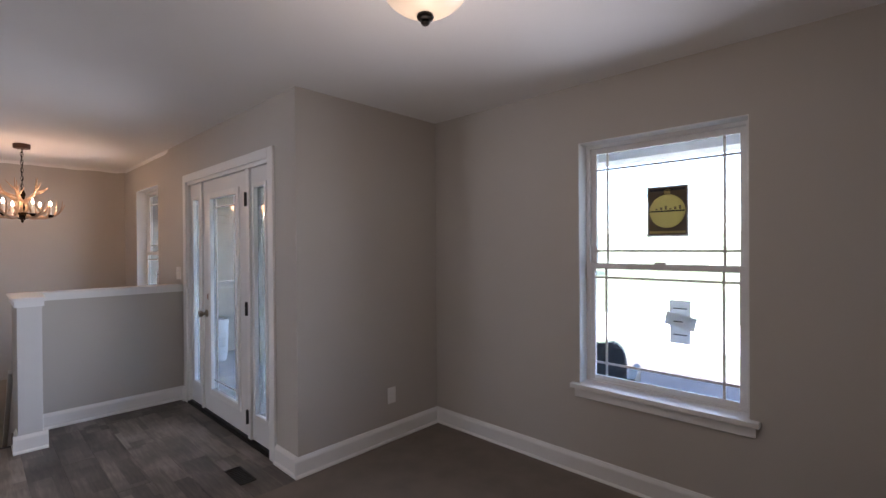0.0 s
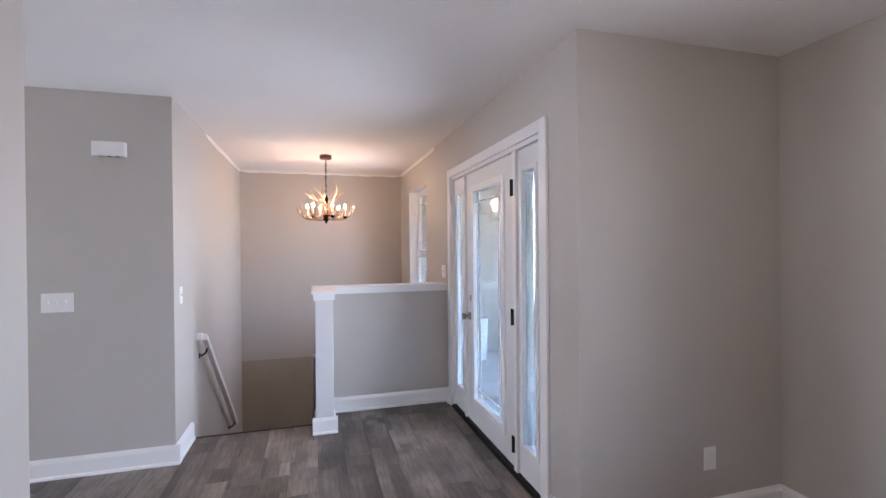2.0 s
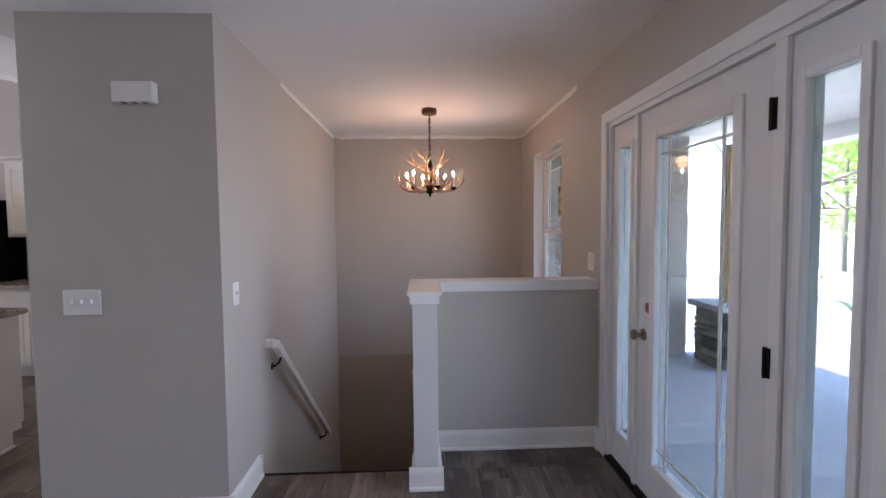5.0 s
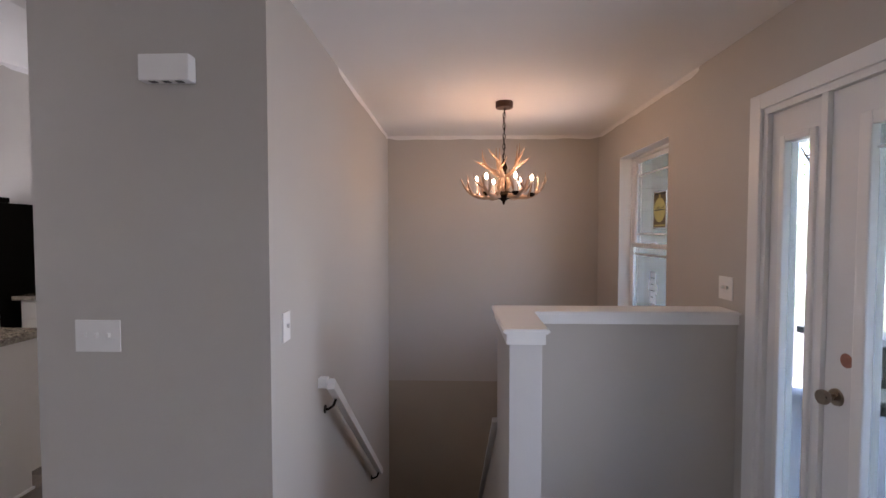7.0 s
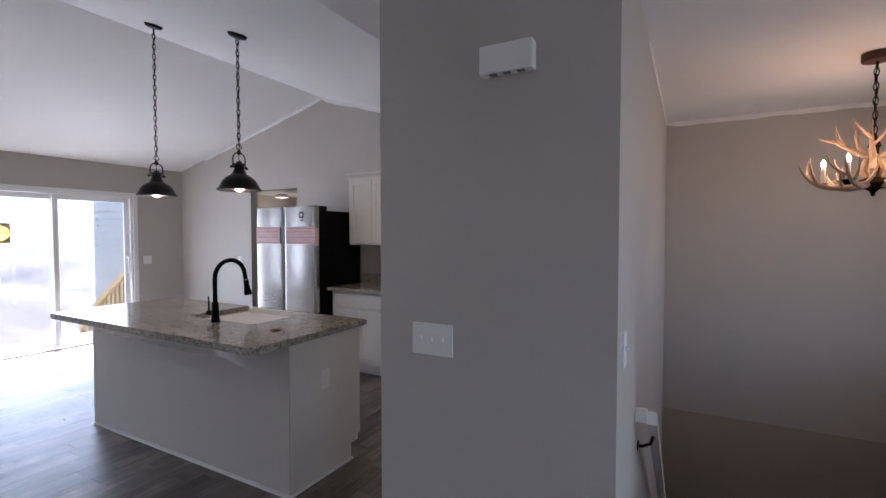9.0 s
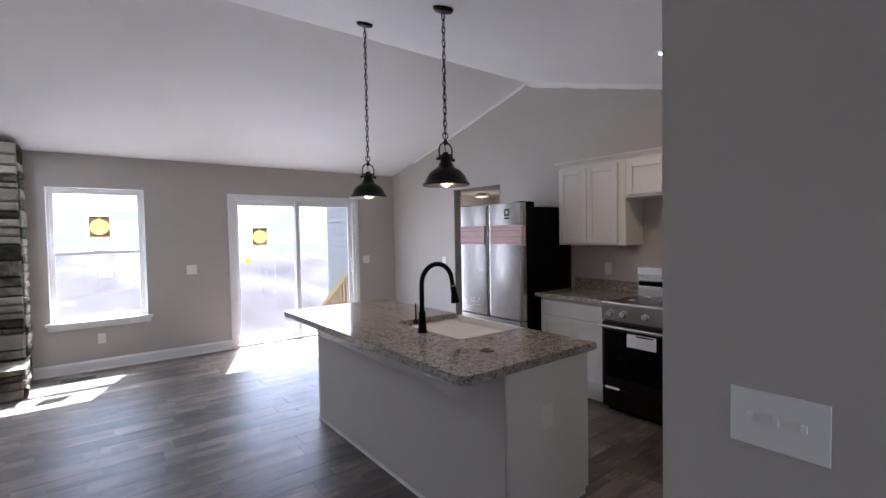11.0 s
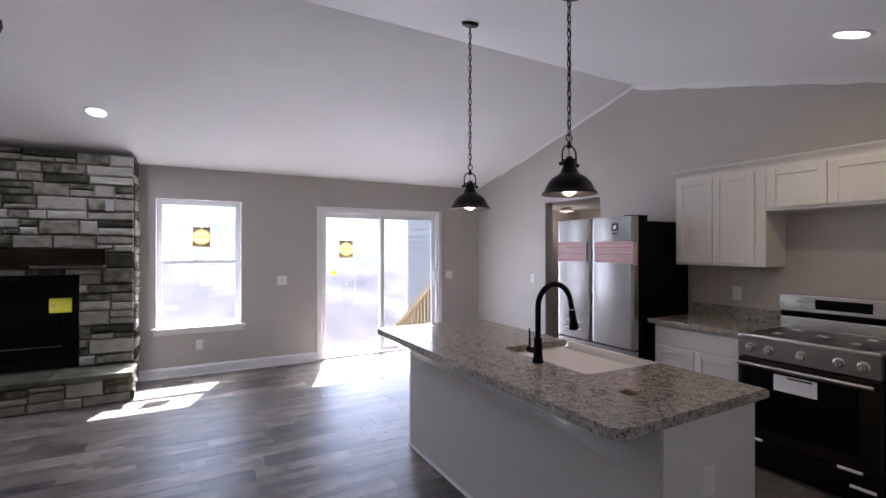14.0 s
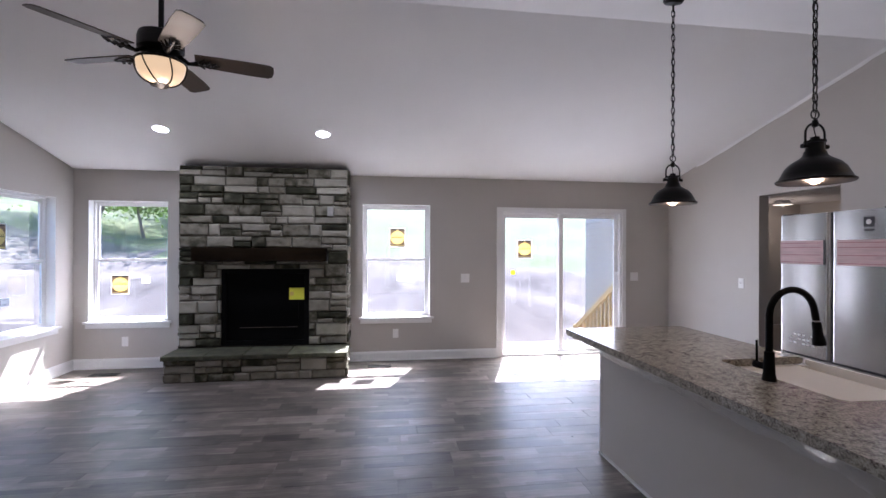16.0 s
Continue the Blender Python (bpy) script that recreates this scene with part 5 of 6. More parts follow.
# ---- lamps ----
def chain(bm, x, y, z0, z1, long=0.050, wide=0.0115, wire=0.0030):
    n = max(1, round((z1 - z0) / (long * 0.78)))
    step = (z1 - z0) / n
    for i in range(n):
        zc = z0 + (i + 0.5) * step
        c, s = (1, 0) if i % 2 else (0.25, 0.97)
        ringpts = []
        for k in range(10):
            a = 2 * math.pi * k / 10
            u, v = wide * math.cos(a), long / 2 * math.sin(a)
            ringpts.append((x + u * c, y + u * s, zc + v))
        tube(bm, ringpts, wire, 5, True)
    return bm


def pendant(y, ceil_z):
    x, z = -4.49, 1.785
    r = thing("pendant_lamp", "dark bronze dome pendant lamp on a long chain", "pendant lamp", "pendant lamps above the island", (x, y, 0))
    shade = [(0.139, z + 0.002), (0.139, z + 0.008), (0.128, z + 0.016), (0.119, z + 0.034), (0.108, z + 0.058), (0.088, z + 0.082), (0.062, z + 0.098), (0.046, z + 0.110), (0.040, z + 0.124), (0.038, z + 0.132)]
    inner = [(p - 0.003, q - 0.003) for p, q in shade]
    bm = bmesh.new()
    lathe(bm, [(0.0, z + 0.133)] + shade[::-1], seg=40)
    part("shade", bm, BRONZE, r, "", True)
    bm = lathe(bmesh.new(), [(0.0, z + 0.126)] + inner[::-1][1:], seg=40)
    for f in bm.faces:
        f.normal_flip()
    part("shade_lining", bm, SHADE_IN, r, "copper-coloured inside of the shade", True)
    part("cap", lathe(bmesh.new(), [(0.034, z + 0.132), (0.032, z + 0.165), (0.040, z + 0.168), (0.040, z + 0.176), (0.018, z + 0.180), (0.016, z + 0.192), (0.0, z + 0.194)], seg=24), BRONZE, r, "", True)
    for s in (-1, 1):
        part("thumb_screw", lathe(bmesh.new(), [(0.0, s * 0.034), (0.006, s * 0.034), (0.006, s * 0.052), (0.010, s * 0.054), (0.010, s * 0.062), (0.0, s * 0.063)], (0, 0, z + 0.152), 12, "x"), BRONZE, r, "", True)
    yoke = [(-0.047, 0, z + 0.150), (-0.047, 0, z + 0.205)] + [(0.047 * math.cos(radians(a)), 0, z + 0.205 + 0.045 * math.sin(radians(a))) for a in range(165, 0, -15)] + [(0.047, 0, z + 0.205), (0.047, 0, z + 0.150)]
    part("yoke", tube(bmesh.new(), yoke, 0.0045, 8), BRONZE, r, "", True)
    part("knuckle", lathe(bmesh.new(), [(0.0, z + 0.232), (0.010, z + 0.236), (0.014, z + 0.248), (0.010, z + 0.262), (0.005, z + 0.268), (0.0, z + 0.270)], seg=16), BRONZE, r, "", True)
    part("loop", tube(bmesh.new(), [(0.019 * math.cos(a), 0, z + 0.288 + 0.019 * math.sin(a)) for a in (2 * math.pi * i / 16 for i in range(16))], 0.0032, 6, True), BRONZE, r, "", True)
    part("chain", chain(bmesh.new(), 0, 0, z + 0.302, ceil_z - 0.028), BRONZE, r, "dark link chain", True)
    part("cord", tube(bmesh.new(), [(0.004 * math.sin(i * 1.3), 0.004 * math.cos(i * 1.7), z + 0.19 + (ceil_z - 0.03 - z - 0.19) * i / 24) for i in range(25)], 0.0022, 5), BRONZE, r)
    bm = lathe(bmesh.new(), [(0.0, ceil_z - 0.030), (0.02, ceil_z - 0.029), (0.050, ceil_z - 0.022), (0.060, ceil_z - 0.008), (0.060, ceil_z + 0.004)], seg=28)
    slope = (RIDGE_Z - FLAT) / (RIDGE_Y - EDGE_Y)
    for v in bm.verts:
        v.co.z += v.co.y * slope
    part("canopy", bm, BRONZE, r, "", True)
    part("socket", lathe(bmesh.new(), [(0.018, z + 0.122), (0.018, z + 0.080)], seg=14), BRONZE, r, "", True)
    part("bulb", lathe(bmesh.new(), [(0.011, z + 0.082), (0.014, z + 0.062), (0.028, z + 0.032), (0.028, z + 0.014), (0.018, z - 0.003), (0.0, z - 0.009)], seg=18), FILAMENT, r, "glowing amber bulb", True)
    bulb_light("pendant_light", (x, y, z - 0.02), 0.25, WARM, 0.03)


def front_slope(y):
    return RIDGE_Z + (y - RIDGE_Y) * (FLAT - RIDGE_Z) / (EDGE_Y - RIDGE_Y)


pendant(-3.912, front_slope(-3.912))
pendant(-2.965, front_slope(-2.965))


def can_light(x, y, z, tilt, lens, colour, watts):
    r = thing("recessed_light", "round white recessed ceiling light, switched on", "recessed light", "recessed ceiling lights", (x, y, z))
    r.matrix_basis = pose(x, y, z, tilt)
    part("trim_ring", lathe(bmesh.new(), [(0.072, 0.0), (0.073, -0.008), (0.085, -0.008), (0.097, -0.002), (0.097, 0.0)], seg=36), TRIM, r, "", True)
    part("lens", lathe(bmesh.new(), [(0.0, -0.004), (0.0715, -0.004), (0.0715, -0.001)], seg=32), lens, r, "glowing lens", True)
    data = bpy.data.lights.new("recessed_light_glow", "AREA")
    data.shape, data.size, data.energy, data.color = "DISK", 0.13, watts, colour
    lamp = new("recessed_light_glow", data)
    lamp.matrix_basis = pose(x, y, z, tilt) @ Matrix.Translation((0, 0, -0.012))


tb = math.degrees(math.atan((RIDGE_Z - EAVE_Z) / (RIDGE_Y - BACK_Y)))
tf = -math.degrees(math.atan((RIDGE_Z - FLAT) / (EDGE_Y - RIDGE_Y)))
back_slope = lambda y: EAVE_Z + (y - BACK_Y) * (RIDGE_Z - EAVE_Z) / (RIDGE_Y - BACK_Y)
can_light(-2.042, -6.353, back_slope(-6.353), tb, LENS_COOL, COOL, 1.2)
can_light(-0.39, -6.37, back_slope(-6.37), tb, LENS_COOL, COOL, 1.2)
can_light(-5.775, -2.276, front_slope(-2.276), tf, LENS_WARM, (1.0, 0.72, 0.36), 0.4)


def bowl_light(at, drop, rad, glass_mat, watts, label, metal=BRONZE):
    """A flush dome light with a finial."""
    x, y, z = at
    r = thing("ceiling_light", label, "ceiling light", at=(x, y, 0))
    part("pan", lathe(bmesh.new(), [(rad * 0.72, z), (rad * 0.74, z - 0.02), (rad * 0.98, z - 0.055), (rad * 1.03, z - 0.075), (rad * 0.98, z - 0.082)], seg=40), metal, r, "", True)
    prof = [(rad * math.cos(radians(a)), z - 0.078 - (drop - 0.078 - 0.03) * math.sin(radians(a))) for a in range(0, 91, 9)]
    part("bowl", lathe(bmesh.new(), prof, seg=40), glass_mat, r, "glowing alabaster glass bowl", True)
    part("finial", lathe(bmesh.new(), [(0.0, z - drop + 0.034), (0.026, z - drop + 0.034), (0.030, z - drop + 0.024), (0.026, z - drop + 0.016), (0.014, z - drop + 0.012), (0.016, z - drop + 0.004), (0.010, z - drop - 0.003), (0.0, z - drop - 0.004)], seg=20), metal, r, "", True)
    bulb_light("ceiling_light_glow", (x, y, z - drop - 0.30), watts, SOFT_WARM, 0.12)


bowl_light((-0.885, 1.24, FLAT), 0.25, 0.165, ALABASTER, 0.5, "flush alabaster bowl ceiling light with bronze finial")
bowl_light((-10.2, -8.9, 2.44), 0.12, 0.16, glowing("frosted_dome", (1.0, 0.85, 0.6), 0.16, (0.5, 0.45, 0.36)), 0.5, "small lit dome light in the room beyond", TRIM)


def curve_pts(p0, p1, p2, p3, n=9):
    p0, p1, p2, p3 = (Vector(p) for p in (p0, p1, p2, p3))
    return [p0 * (1 - t) ** 3 + 3 * p1 * t * (1 - t) ** 2 + 3 * p2 * t * t * (1 - t) + p3 * t ** 3 for t in (i / n for i in range(n + 1))]


CANDLE = (1.0, 0.50, 0.22)


def chandelier():
    cx, cy = -5.69, 0.52
    r = thing("antler_chandelier", "antler chandelier with lit candle bulbs on a chain", "chandelier", at=(cx, cy, 0))
    rng = random.Random(5)
    part("canopy", lathe(bmesh.new(), [(0.0, 2.405), (0.060, 2.406), (0.064, 2.412), (0.064, 2.449)], seg=28), surface("rust_brown_metal", (0.07, 0.032, 0.018), 0.5, 0.3, 10, 80, 0.1), r, "rust-brown canopy", True)
    part("chain", chain(bmesh.new(), 0, 0, 2.03, 2.406, 0.05, 0.010, 0.0028), BRONZE, r, "dark link chain", True)
    part("cord", tube(bmesh.new(), [(0.005 * math.sin(i), 0.005 * math.cos(i * 1.4), 1.97 + 0.435 * i / 14) for i in range(15)], 0.003, 5), BRONZE, r)
    part("hub", lathe(bmesh.new(), [(0.0, 1.695), (0.008, 1.70), (0.012, 1.72), (0.03, 1.735), (0.075, 1.748), (0.085, 1.765), (0.06, 1.785), (0.02, 1.80), (0.02, 1.95), (0.028, 1.96), (0.02, 1.99), (0.006, 2.03), (0.0, 2.032)], seg=24), BEAM, r, "dark wooden hub", True)
    for i in range(6):
        a = 2 * math.pi * i / 6 + 0.30
        c, s = math.cos(a), math.sin(a)

        def P(rad, side, z):
            return (rad * c - side * s, rad * s + side * c, z)

        w = rng.uniform(-0.03, 0.03)
        bm = bmesh.new()
        pts = curve_pts(P(0.04, 0, 1.765), P(0.15, 0.03 + w, 1.735), P(0.265, 0.03, 1.735), P(0.312, 0.045 + w, 1.885), 12)
        tube(bm, pts, [0.020 - 0.016 * (k / 12) ** 1.3 for k in range(13)], 8)
        for f, side, rad, h, b in ((5, -0.06, 0.20, 0.155, 0.012), (7, 0.085, 0.245, 0.145, 0.011), (9, -0.045, 0.285, 0.150, 0.010), (3, 0.09, 0.135, 0.115, 0.011)):
            p = pts[f]
            tip = Vector(P(rad + rng.uniform(-0.015, 0.025), side + rng.uniform(-0.015, 0.015), 1.755 + h + rng.uniform(-0.02, 0.02)))
            m1 = p.lerp(tip, 0.35) + Vector(P(0.012, side * 0.35, -0.022))
            m2 = p.lerp(tip, 0.8) + Vector(P(0.014, side * 0.3, -0.012))
            tube(bm, curve_pts(p, m1, m2, tip, 7), [b - (b - 0.002) * k / 7 for k in range(8)], 7)
        part("antler", bm, ANTLER, r, "", True)
        cxx, cyy = 0.205 * c, 0.205 * s
        part("candle_cup", lathe(bmesh.new(), [(0.012, 1.752), (0.022, 1.768), (0.026, 1.778), (0.014, 1.780)], (cxx, cyy, 0), 16), BEAM, r, "", True)
        part("candle", lathe(bmesh.new(), [(0.0115, 1.778), (0.0115, 1.868), (0.007, 1.870)], (cxx, cyy, 0), 14), PAPER, r, "cream candle sleeve", True)
        part("bulb", lathe(bmesh.new(), [(0.005, 1.869), (0.009, 1.876), (0.0105, 1.884), (0.009, 1.894), (0.004, 1.906), (0.0, 1.913)], (cxx, cyy, 0), 14), BULB, r, "lit flame-shaped bulb", True)
        bulb_light("candle_light", (cx + cxx * 1.0, cy + cyy * 1.0, 1.965), 0.062, CANDLE, 0.05)
    for i in range(5):
        a = 2 * math.pi * i / 5 + 0.9
        c, s = math.cos(a), math.sin(a)
        bm = bmesh.new()
        reach, top_z = rng.uniform(0.13, 0.2), rng.uniform(2.08, 2.15)
        pts = curve_pts((0.015 * c, 0.015 * s, 1.90), (0.09 * c, 0.09 * s, 1.93), (reach * c, reach * s, 2.0), (reach * c * 0.95, reach * s * 0.95, top_z), 10)
        tube(bm, pts, [0.018 - 0.0155 * k / 10 for k in range(11)], 8)
        for f, dx in ((4, 0.07), (6, -0.06)):
            p = pts[f]
            tip = p + Vector((c * 0.09 - s * dx, s * 0.09 + c * dx, rng.uniform(0.03, 0.09)))
            tube(bm, curve_pts(p, p.lerp(tip, 0.4) - Vector((0, 0, 0.012)), p.lerp(tip, 0.8) - Vector((0, 0, 0.01)), tip, 6), [0.009 - 0.007 * k / 6 for k in range(7)], 7)
        tube(bm, [(0.02 * c, 0.02 * s, 1.78), (0.045 * c, 0.045 * s, 1.84), (0.02 * c, 0.02 * s, 1.91)], [0.012, 0.018, 0.014], 7)
        part("crown_antler", bm, ANTLER, r, "", True)


chandelier()


def ceiling_fan():
    x, y = -1.49, -3.90
    zc = front_slope(y)
    zb = 2.555
    r = thing("ceiling_fan", "five-blade bronze ceiling fan with lit glass bowl", "ceiling fan", at=(x, y, 0))
    bm = lathe(bmesh.new(), [(0.02, zc - 0.075), (0.045, zc - 0.07), (0.07, zc - 0.03), (0.075, zc + 0.01)], seg=28)
    part("canopy", bm, BRONZE, r, "", True)
    part("downrod", lathe(bmesh.new(), [(0.0135, zb + 0.09), (0.0135, zc - 0.06)], seg=14), BRONZE, r, "", True)
    part("motor", lathe(bmesh.new(), [(0.02, zb + 0.115), (0.06, zb + 0.105), (0.105, zb + 0.085), (0.112, zb + 0.06), (0.112, zb + 0.005), (0.095, zb - 0.01), (0.07, zb - 0.02), (0.07, zb - 0.035)], seg=36), BRONZE, r, "dark bronze motor housing", True)
    part("fitter", lathe(bmesh.new(), [(0.06, zb - 0.03), (0.075, zb - 0.05), (0.122, zb - 0.056), (0.126, zb - 0.062), (0.122, zb - 0.068)], seg=36), BRONZE, r, "", True)
    prof = [(0.118 * math.cos(radians(a)) ** 0.8 if a < 90 else 0.0, zb - 0.066 - 0.118 * math.sin(radians(a))) for a in range(0, 91, 9)]
    part("bowl", lathe(bmesh.new(), prof, seg=36), glowing("fan_glass", (1.0, 0.70, 0.38), 0.075, (0.34, 0.24, 0.15)), r, "glowing amber glass bowl", True)
    for i in range(6):
        a = 2 * math.pi * i / 6 + 0.2
        pts = [((p + 0.006) * math.cos(a + 0.5 * k / 10), (p + 0.006) * math.sin(a + 0.5 * k / 10), q - 0.003) for k, (p, q) in enumerate(prof)]
        part("cage_bar", tube(bmesh.new(), pts, 0.0042, 6), BRONZE, r, "dark bar over the glass", True)
    part("finial", lathe(bmesh.new(), [(0.0, zb - 0.205), (0.012, zb - 0.20), (0.03, zb - 0.187), (0.04, zb - 0.18), (0.02, zb - 0.174)], seg=18), BRONZE, r, "", True)
    f = Vector((-0.137, -0.99, 0))
    right = Vector((-0.99, 0.137, 0))
    blade_mat = surface("blade_walnut", (0.038, 0.025, 0.015), 0.5, 0.3, 3, 30, 0.1, stretch=(1, 8, 1))
    for k in range(5):
        a = radians(26 + 72 * k)
        d = right * math.cos(a) + f * math.sin(a)
        s = Vector((-d.y, d.x, 0))
        up = Vector((0, 0, 1))
        outline = [(0.16, -0.05), (0.28, -0.058), (0.44, -0.064), (0.545, -0.062), (0.566, -0.046), (0.572, 0.0), (0.566, 0.046), (0.545, 0.062), (0.44, 0.064), (0.28, 0.058), (0.16, 0.05)]
        tilt = radians(-13)
        bm = bmesh.new()
        rows = [[bm.verts.new(d * u + s * (w * math.cos(tilt)) + up * (zb - 0.022 + w * math.sin(tilt) + h)) for u, w in outline] for h in (0.0, 0.006)]
        bm.faces.new(rows[0])
        bm.faces.new(rows[1][::-1])
        for i in range(len(outline)):
            j = (i + 1) % len(outline)
            bm.faces.new((rows[0][i], rows[0][j], rows[1][j], rows[1][i]))
        part("blade", bm, blade_mat, r, "dark walnut blade")
        bm = bmesh.new()
        low = zb - 0.034
        tube(bm, [d * 0.085 + up * (zb - 0.012), d * 0.13 + up * (low - 0.010), d * 0.17 + up * (low - 0.004), d * 0.285 + up * low], [0.012, 0.010, 0.014, 0.003], 8)
        for u, reach in ((0.175, 0.046), (0.205, 0.036), (0.235, 0.024)):
            for e in (-1, 1):
                tube(bm, [d * u + up * low, d * (u + 0.012) + s * e * reach * 0.6 + up * (low - 0.003 + e * reach * 0.1), d * (u + 0.034) + s * e * reach + up * (low + e * reach * math.sin(tilt))], [0.008, 0.009, 0.003], 7)
        part("blade_iron", bm, BRONZE, r, "ornate dark blade bracket", True)
    bulb_light("fan_light", (x, y, zb - 0.27), 0.5, SOFT_WARM, 0.06)


ceiling_fan()


# ---- outside ----
def land(x, y):
    """Height of the ground: level round the house, a bank behind it, a gentle fall in front."""
    if -7.45 < x < 1.1 and -7.3 < y < 2.9:
        return -3.3
    z = -0.36
    if y < -9.0:
        d = -9.0 - y
        z += 0.13 * d if d < 14 else 1.82 + 0.16 * (d - 14)
        bank = max(0.0, min(1.0, (x + 3.0) / 4.0))
        z += bank * 0.55 * min(1.0, d / 6.0)
        z += 0.55 * math.exp(-(((x + 5.6) / 2.0) ** 2 + ((y + 12.0) / 1.6) ** 2))
        z += 0.5 * min(1.0, d / 4) * noise.noise((x * 0.35, y * 0.35, 1.0)) + 0.16 * min(1.0, d / 2) * noise.noise((x * 1.3, y * 1.3, 4.0))
    if y > 7:
        z -= 0.035 * min(y - 7, 30)
        if y > 40:
            z += 0.05 * (y - 40)
    if x > 6:
        z += 0.12 * (x - 6)
    return z


def ground():
    xs = sorted(set([-900, -400, -180, -100, -60, -40, 40, 60, 100, 180, 400, 900] + [-30 + i * 1.5 for i in range(41)] + [-12 + 0.5 * i for i in range(49)]))
    ys = sorted(set([-900, -400, -180, -100, -60, -45, 40, 60, 100, 180, 400, 900] + [-36 + i * 1.5 for i in range(49)] + [-16 + 0.5 * i for i in range(20)]))
    bm = bmesh.new()
    grid = [[bm.verts.new((x, y, max(-6, min(9, land(x, y))))) for y in ys] for x in xs]
    for i in range(len(xs) - 1):
        for j in range(len(ys) - 1):
            f = bm.faces.new((grid[i][j], grid[i + 1][j], grid[i + 1][j + 1], grid[i][j + 1]))
            cx, cy = (xs[i] + xs[i + 1]) / 2, (ys[j] + ys[j + 1]) / 2
            raw = -19 + 2.2 * math.sin(cx * 0.5) < cy < 7.6 and abs(cx + 2) < 16
            pale = 8.0 < cy + 0.25 * cx < 12.5
            f.material_index = 1 if raw else (2 if pale else 0)
            f.smooth = True
    ob = solid("ground", bm, GRASS, kind="structure")
    ob.data.materials.append(DIRT)
    ob.data.materials.append(CONCRETE)


ground()


def siding_wall(name, x, y0, y1, z0, z1, step=0.115):
    w = thing(name, "grey lap siding on the outside wall", "siding", kind="structure")
    n = int((z1 - z0) / step)
    for i in range(n):
        z = z0 + i * step
        bm = bmesh.new()
        prof = [(0.0, z), (0.042, z), (0.006, z + step), (0.0, z + step)]
        e = [[bm.verts.new((x + d, y, q)) for d, q in prof] for y in (y0, y1)]
        for k in range(4):
            bm.faces.new((e[0][k], e[0][(k + 1) % 4], e[1][(k + 1) % 4], e[1][k]))
        bm.faces.new(e[0])
        bm.faces.new(e[1][::-1])
        part("board", bm, SIDING, w)
    return w


siding_wall("siding_back", -6.62, -9.58, -7.60, -0.30, 2.6)
siding_wall("siding_porch", -6.98, 1.74, 3.56, -0.14, 2.4)
wall("wall_garage", "y", 1.735, 3.60, -7.14, -6.981, -0.4, 2.6)

solid("porch_slab", boxes((-7.4, 2.0, 1.735, 4.75, -0.5, -0.13), bevel=0.01), CONCRETE, kind="structure")
solid("porch_roof", boxes((-7.4, 2.0, 1.736, 5.0, 2.46, 2.56), (-7.4, 2.0, 4.7, 5.0, 2.30, 2.46)), TRIM, kind="structure")


def porch_post(px, py):
    r = thing("porch_post", "raw pine porch post on a stone pier", "porch post", "porch posts", (px, py, 0))
    part("pier_core", boxes((-0.22, 0.22, -0.22, 0.22, -0.13, 0.50)), MORTAR, r)
    rng = random.Random(int(px * 10))
    for m in (lambda u, z: pose(u, 0.22, z), lambda u, z: pose(u, -0.22, z, 0, 0, 180), lambda u, z: pose(0.22, u, z, 0, 0, -90), lambda u, z: pose(-0.22, u, z, 0, 0, 90)):
        stone_field(r, rng, -0.22, 0.22, -0.13, 0.50, m, (), 0.04, bands=(0.08, 0.15))
    part("pier_cap", boxes((-0.30, 0.30, -0.30, 0.30, 0.50, 0.565), bevel=0.01), CONCRETE, r, "grey stone cap slab")
    part("post", boxes((-0.06, 0.06, -0.06, 0.06, 0.565, 2.30), bevel=0.005), PINE, r)


porch_post(-6.58, 3.85)


def bucket(at, turn):
    r = thing("bucket", "white plastic bucket standing on the porch", "bucket", "buckets on the porch", at, turn=turn)
    part("pail", lathe(bmesh.new(), [(0.0, 0.002), (0.125, 0.002), (0.13, 0.01), (0.148, 0.33), (0.155, 0.34), (0.155, 0.36), (0.145, 0.362), (0.143, 0.34), (0.12, 0.02), (0.0, 0.02)], seg=28), BUCKET, r, "", True)
    part("band", lathe(bmesh.new(), [(0.1395, 0.12), (0.1425, 0.12), (0.1465, 0.20), (0.1435, 0.20)], seg=28), GRILLE, r, "grey printed band", True)
    part("handle", tube(bmesh.new(), [(0.158 * math.cos(radians(a)), 0.03, 0.335 - 0.16 * math.sin(radians(a))) for a in range(0, 181, 15)], 0.004, 6), GRILLE, r, "", True)


bucket((-6.45, 2.55, -0.13), 10)
bucket((-6.45, 2.56, 0.09), 40)


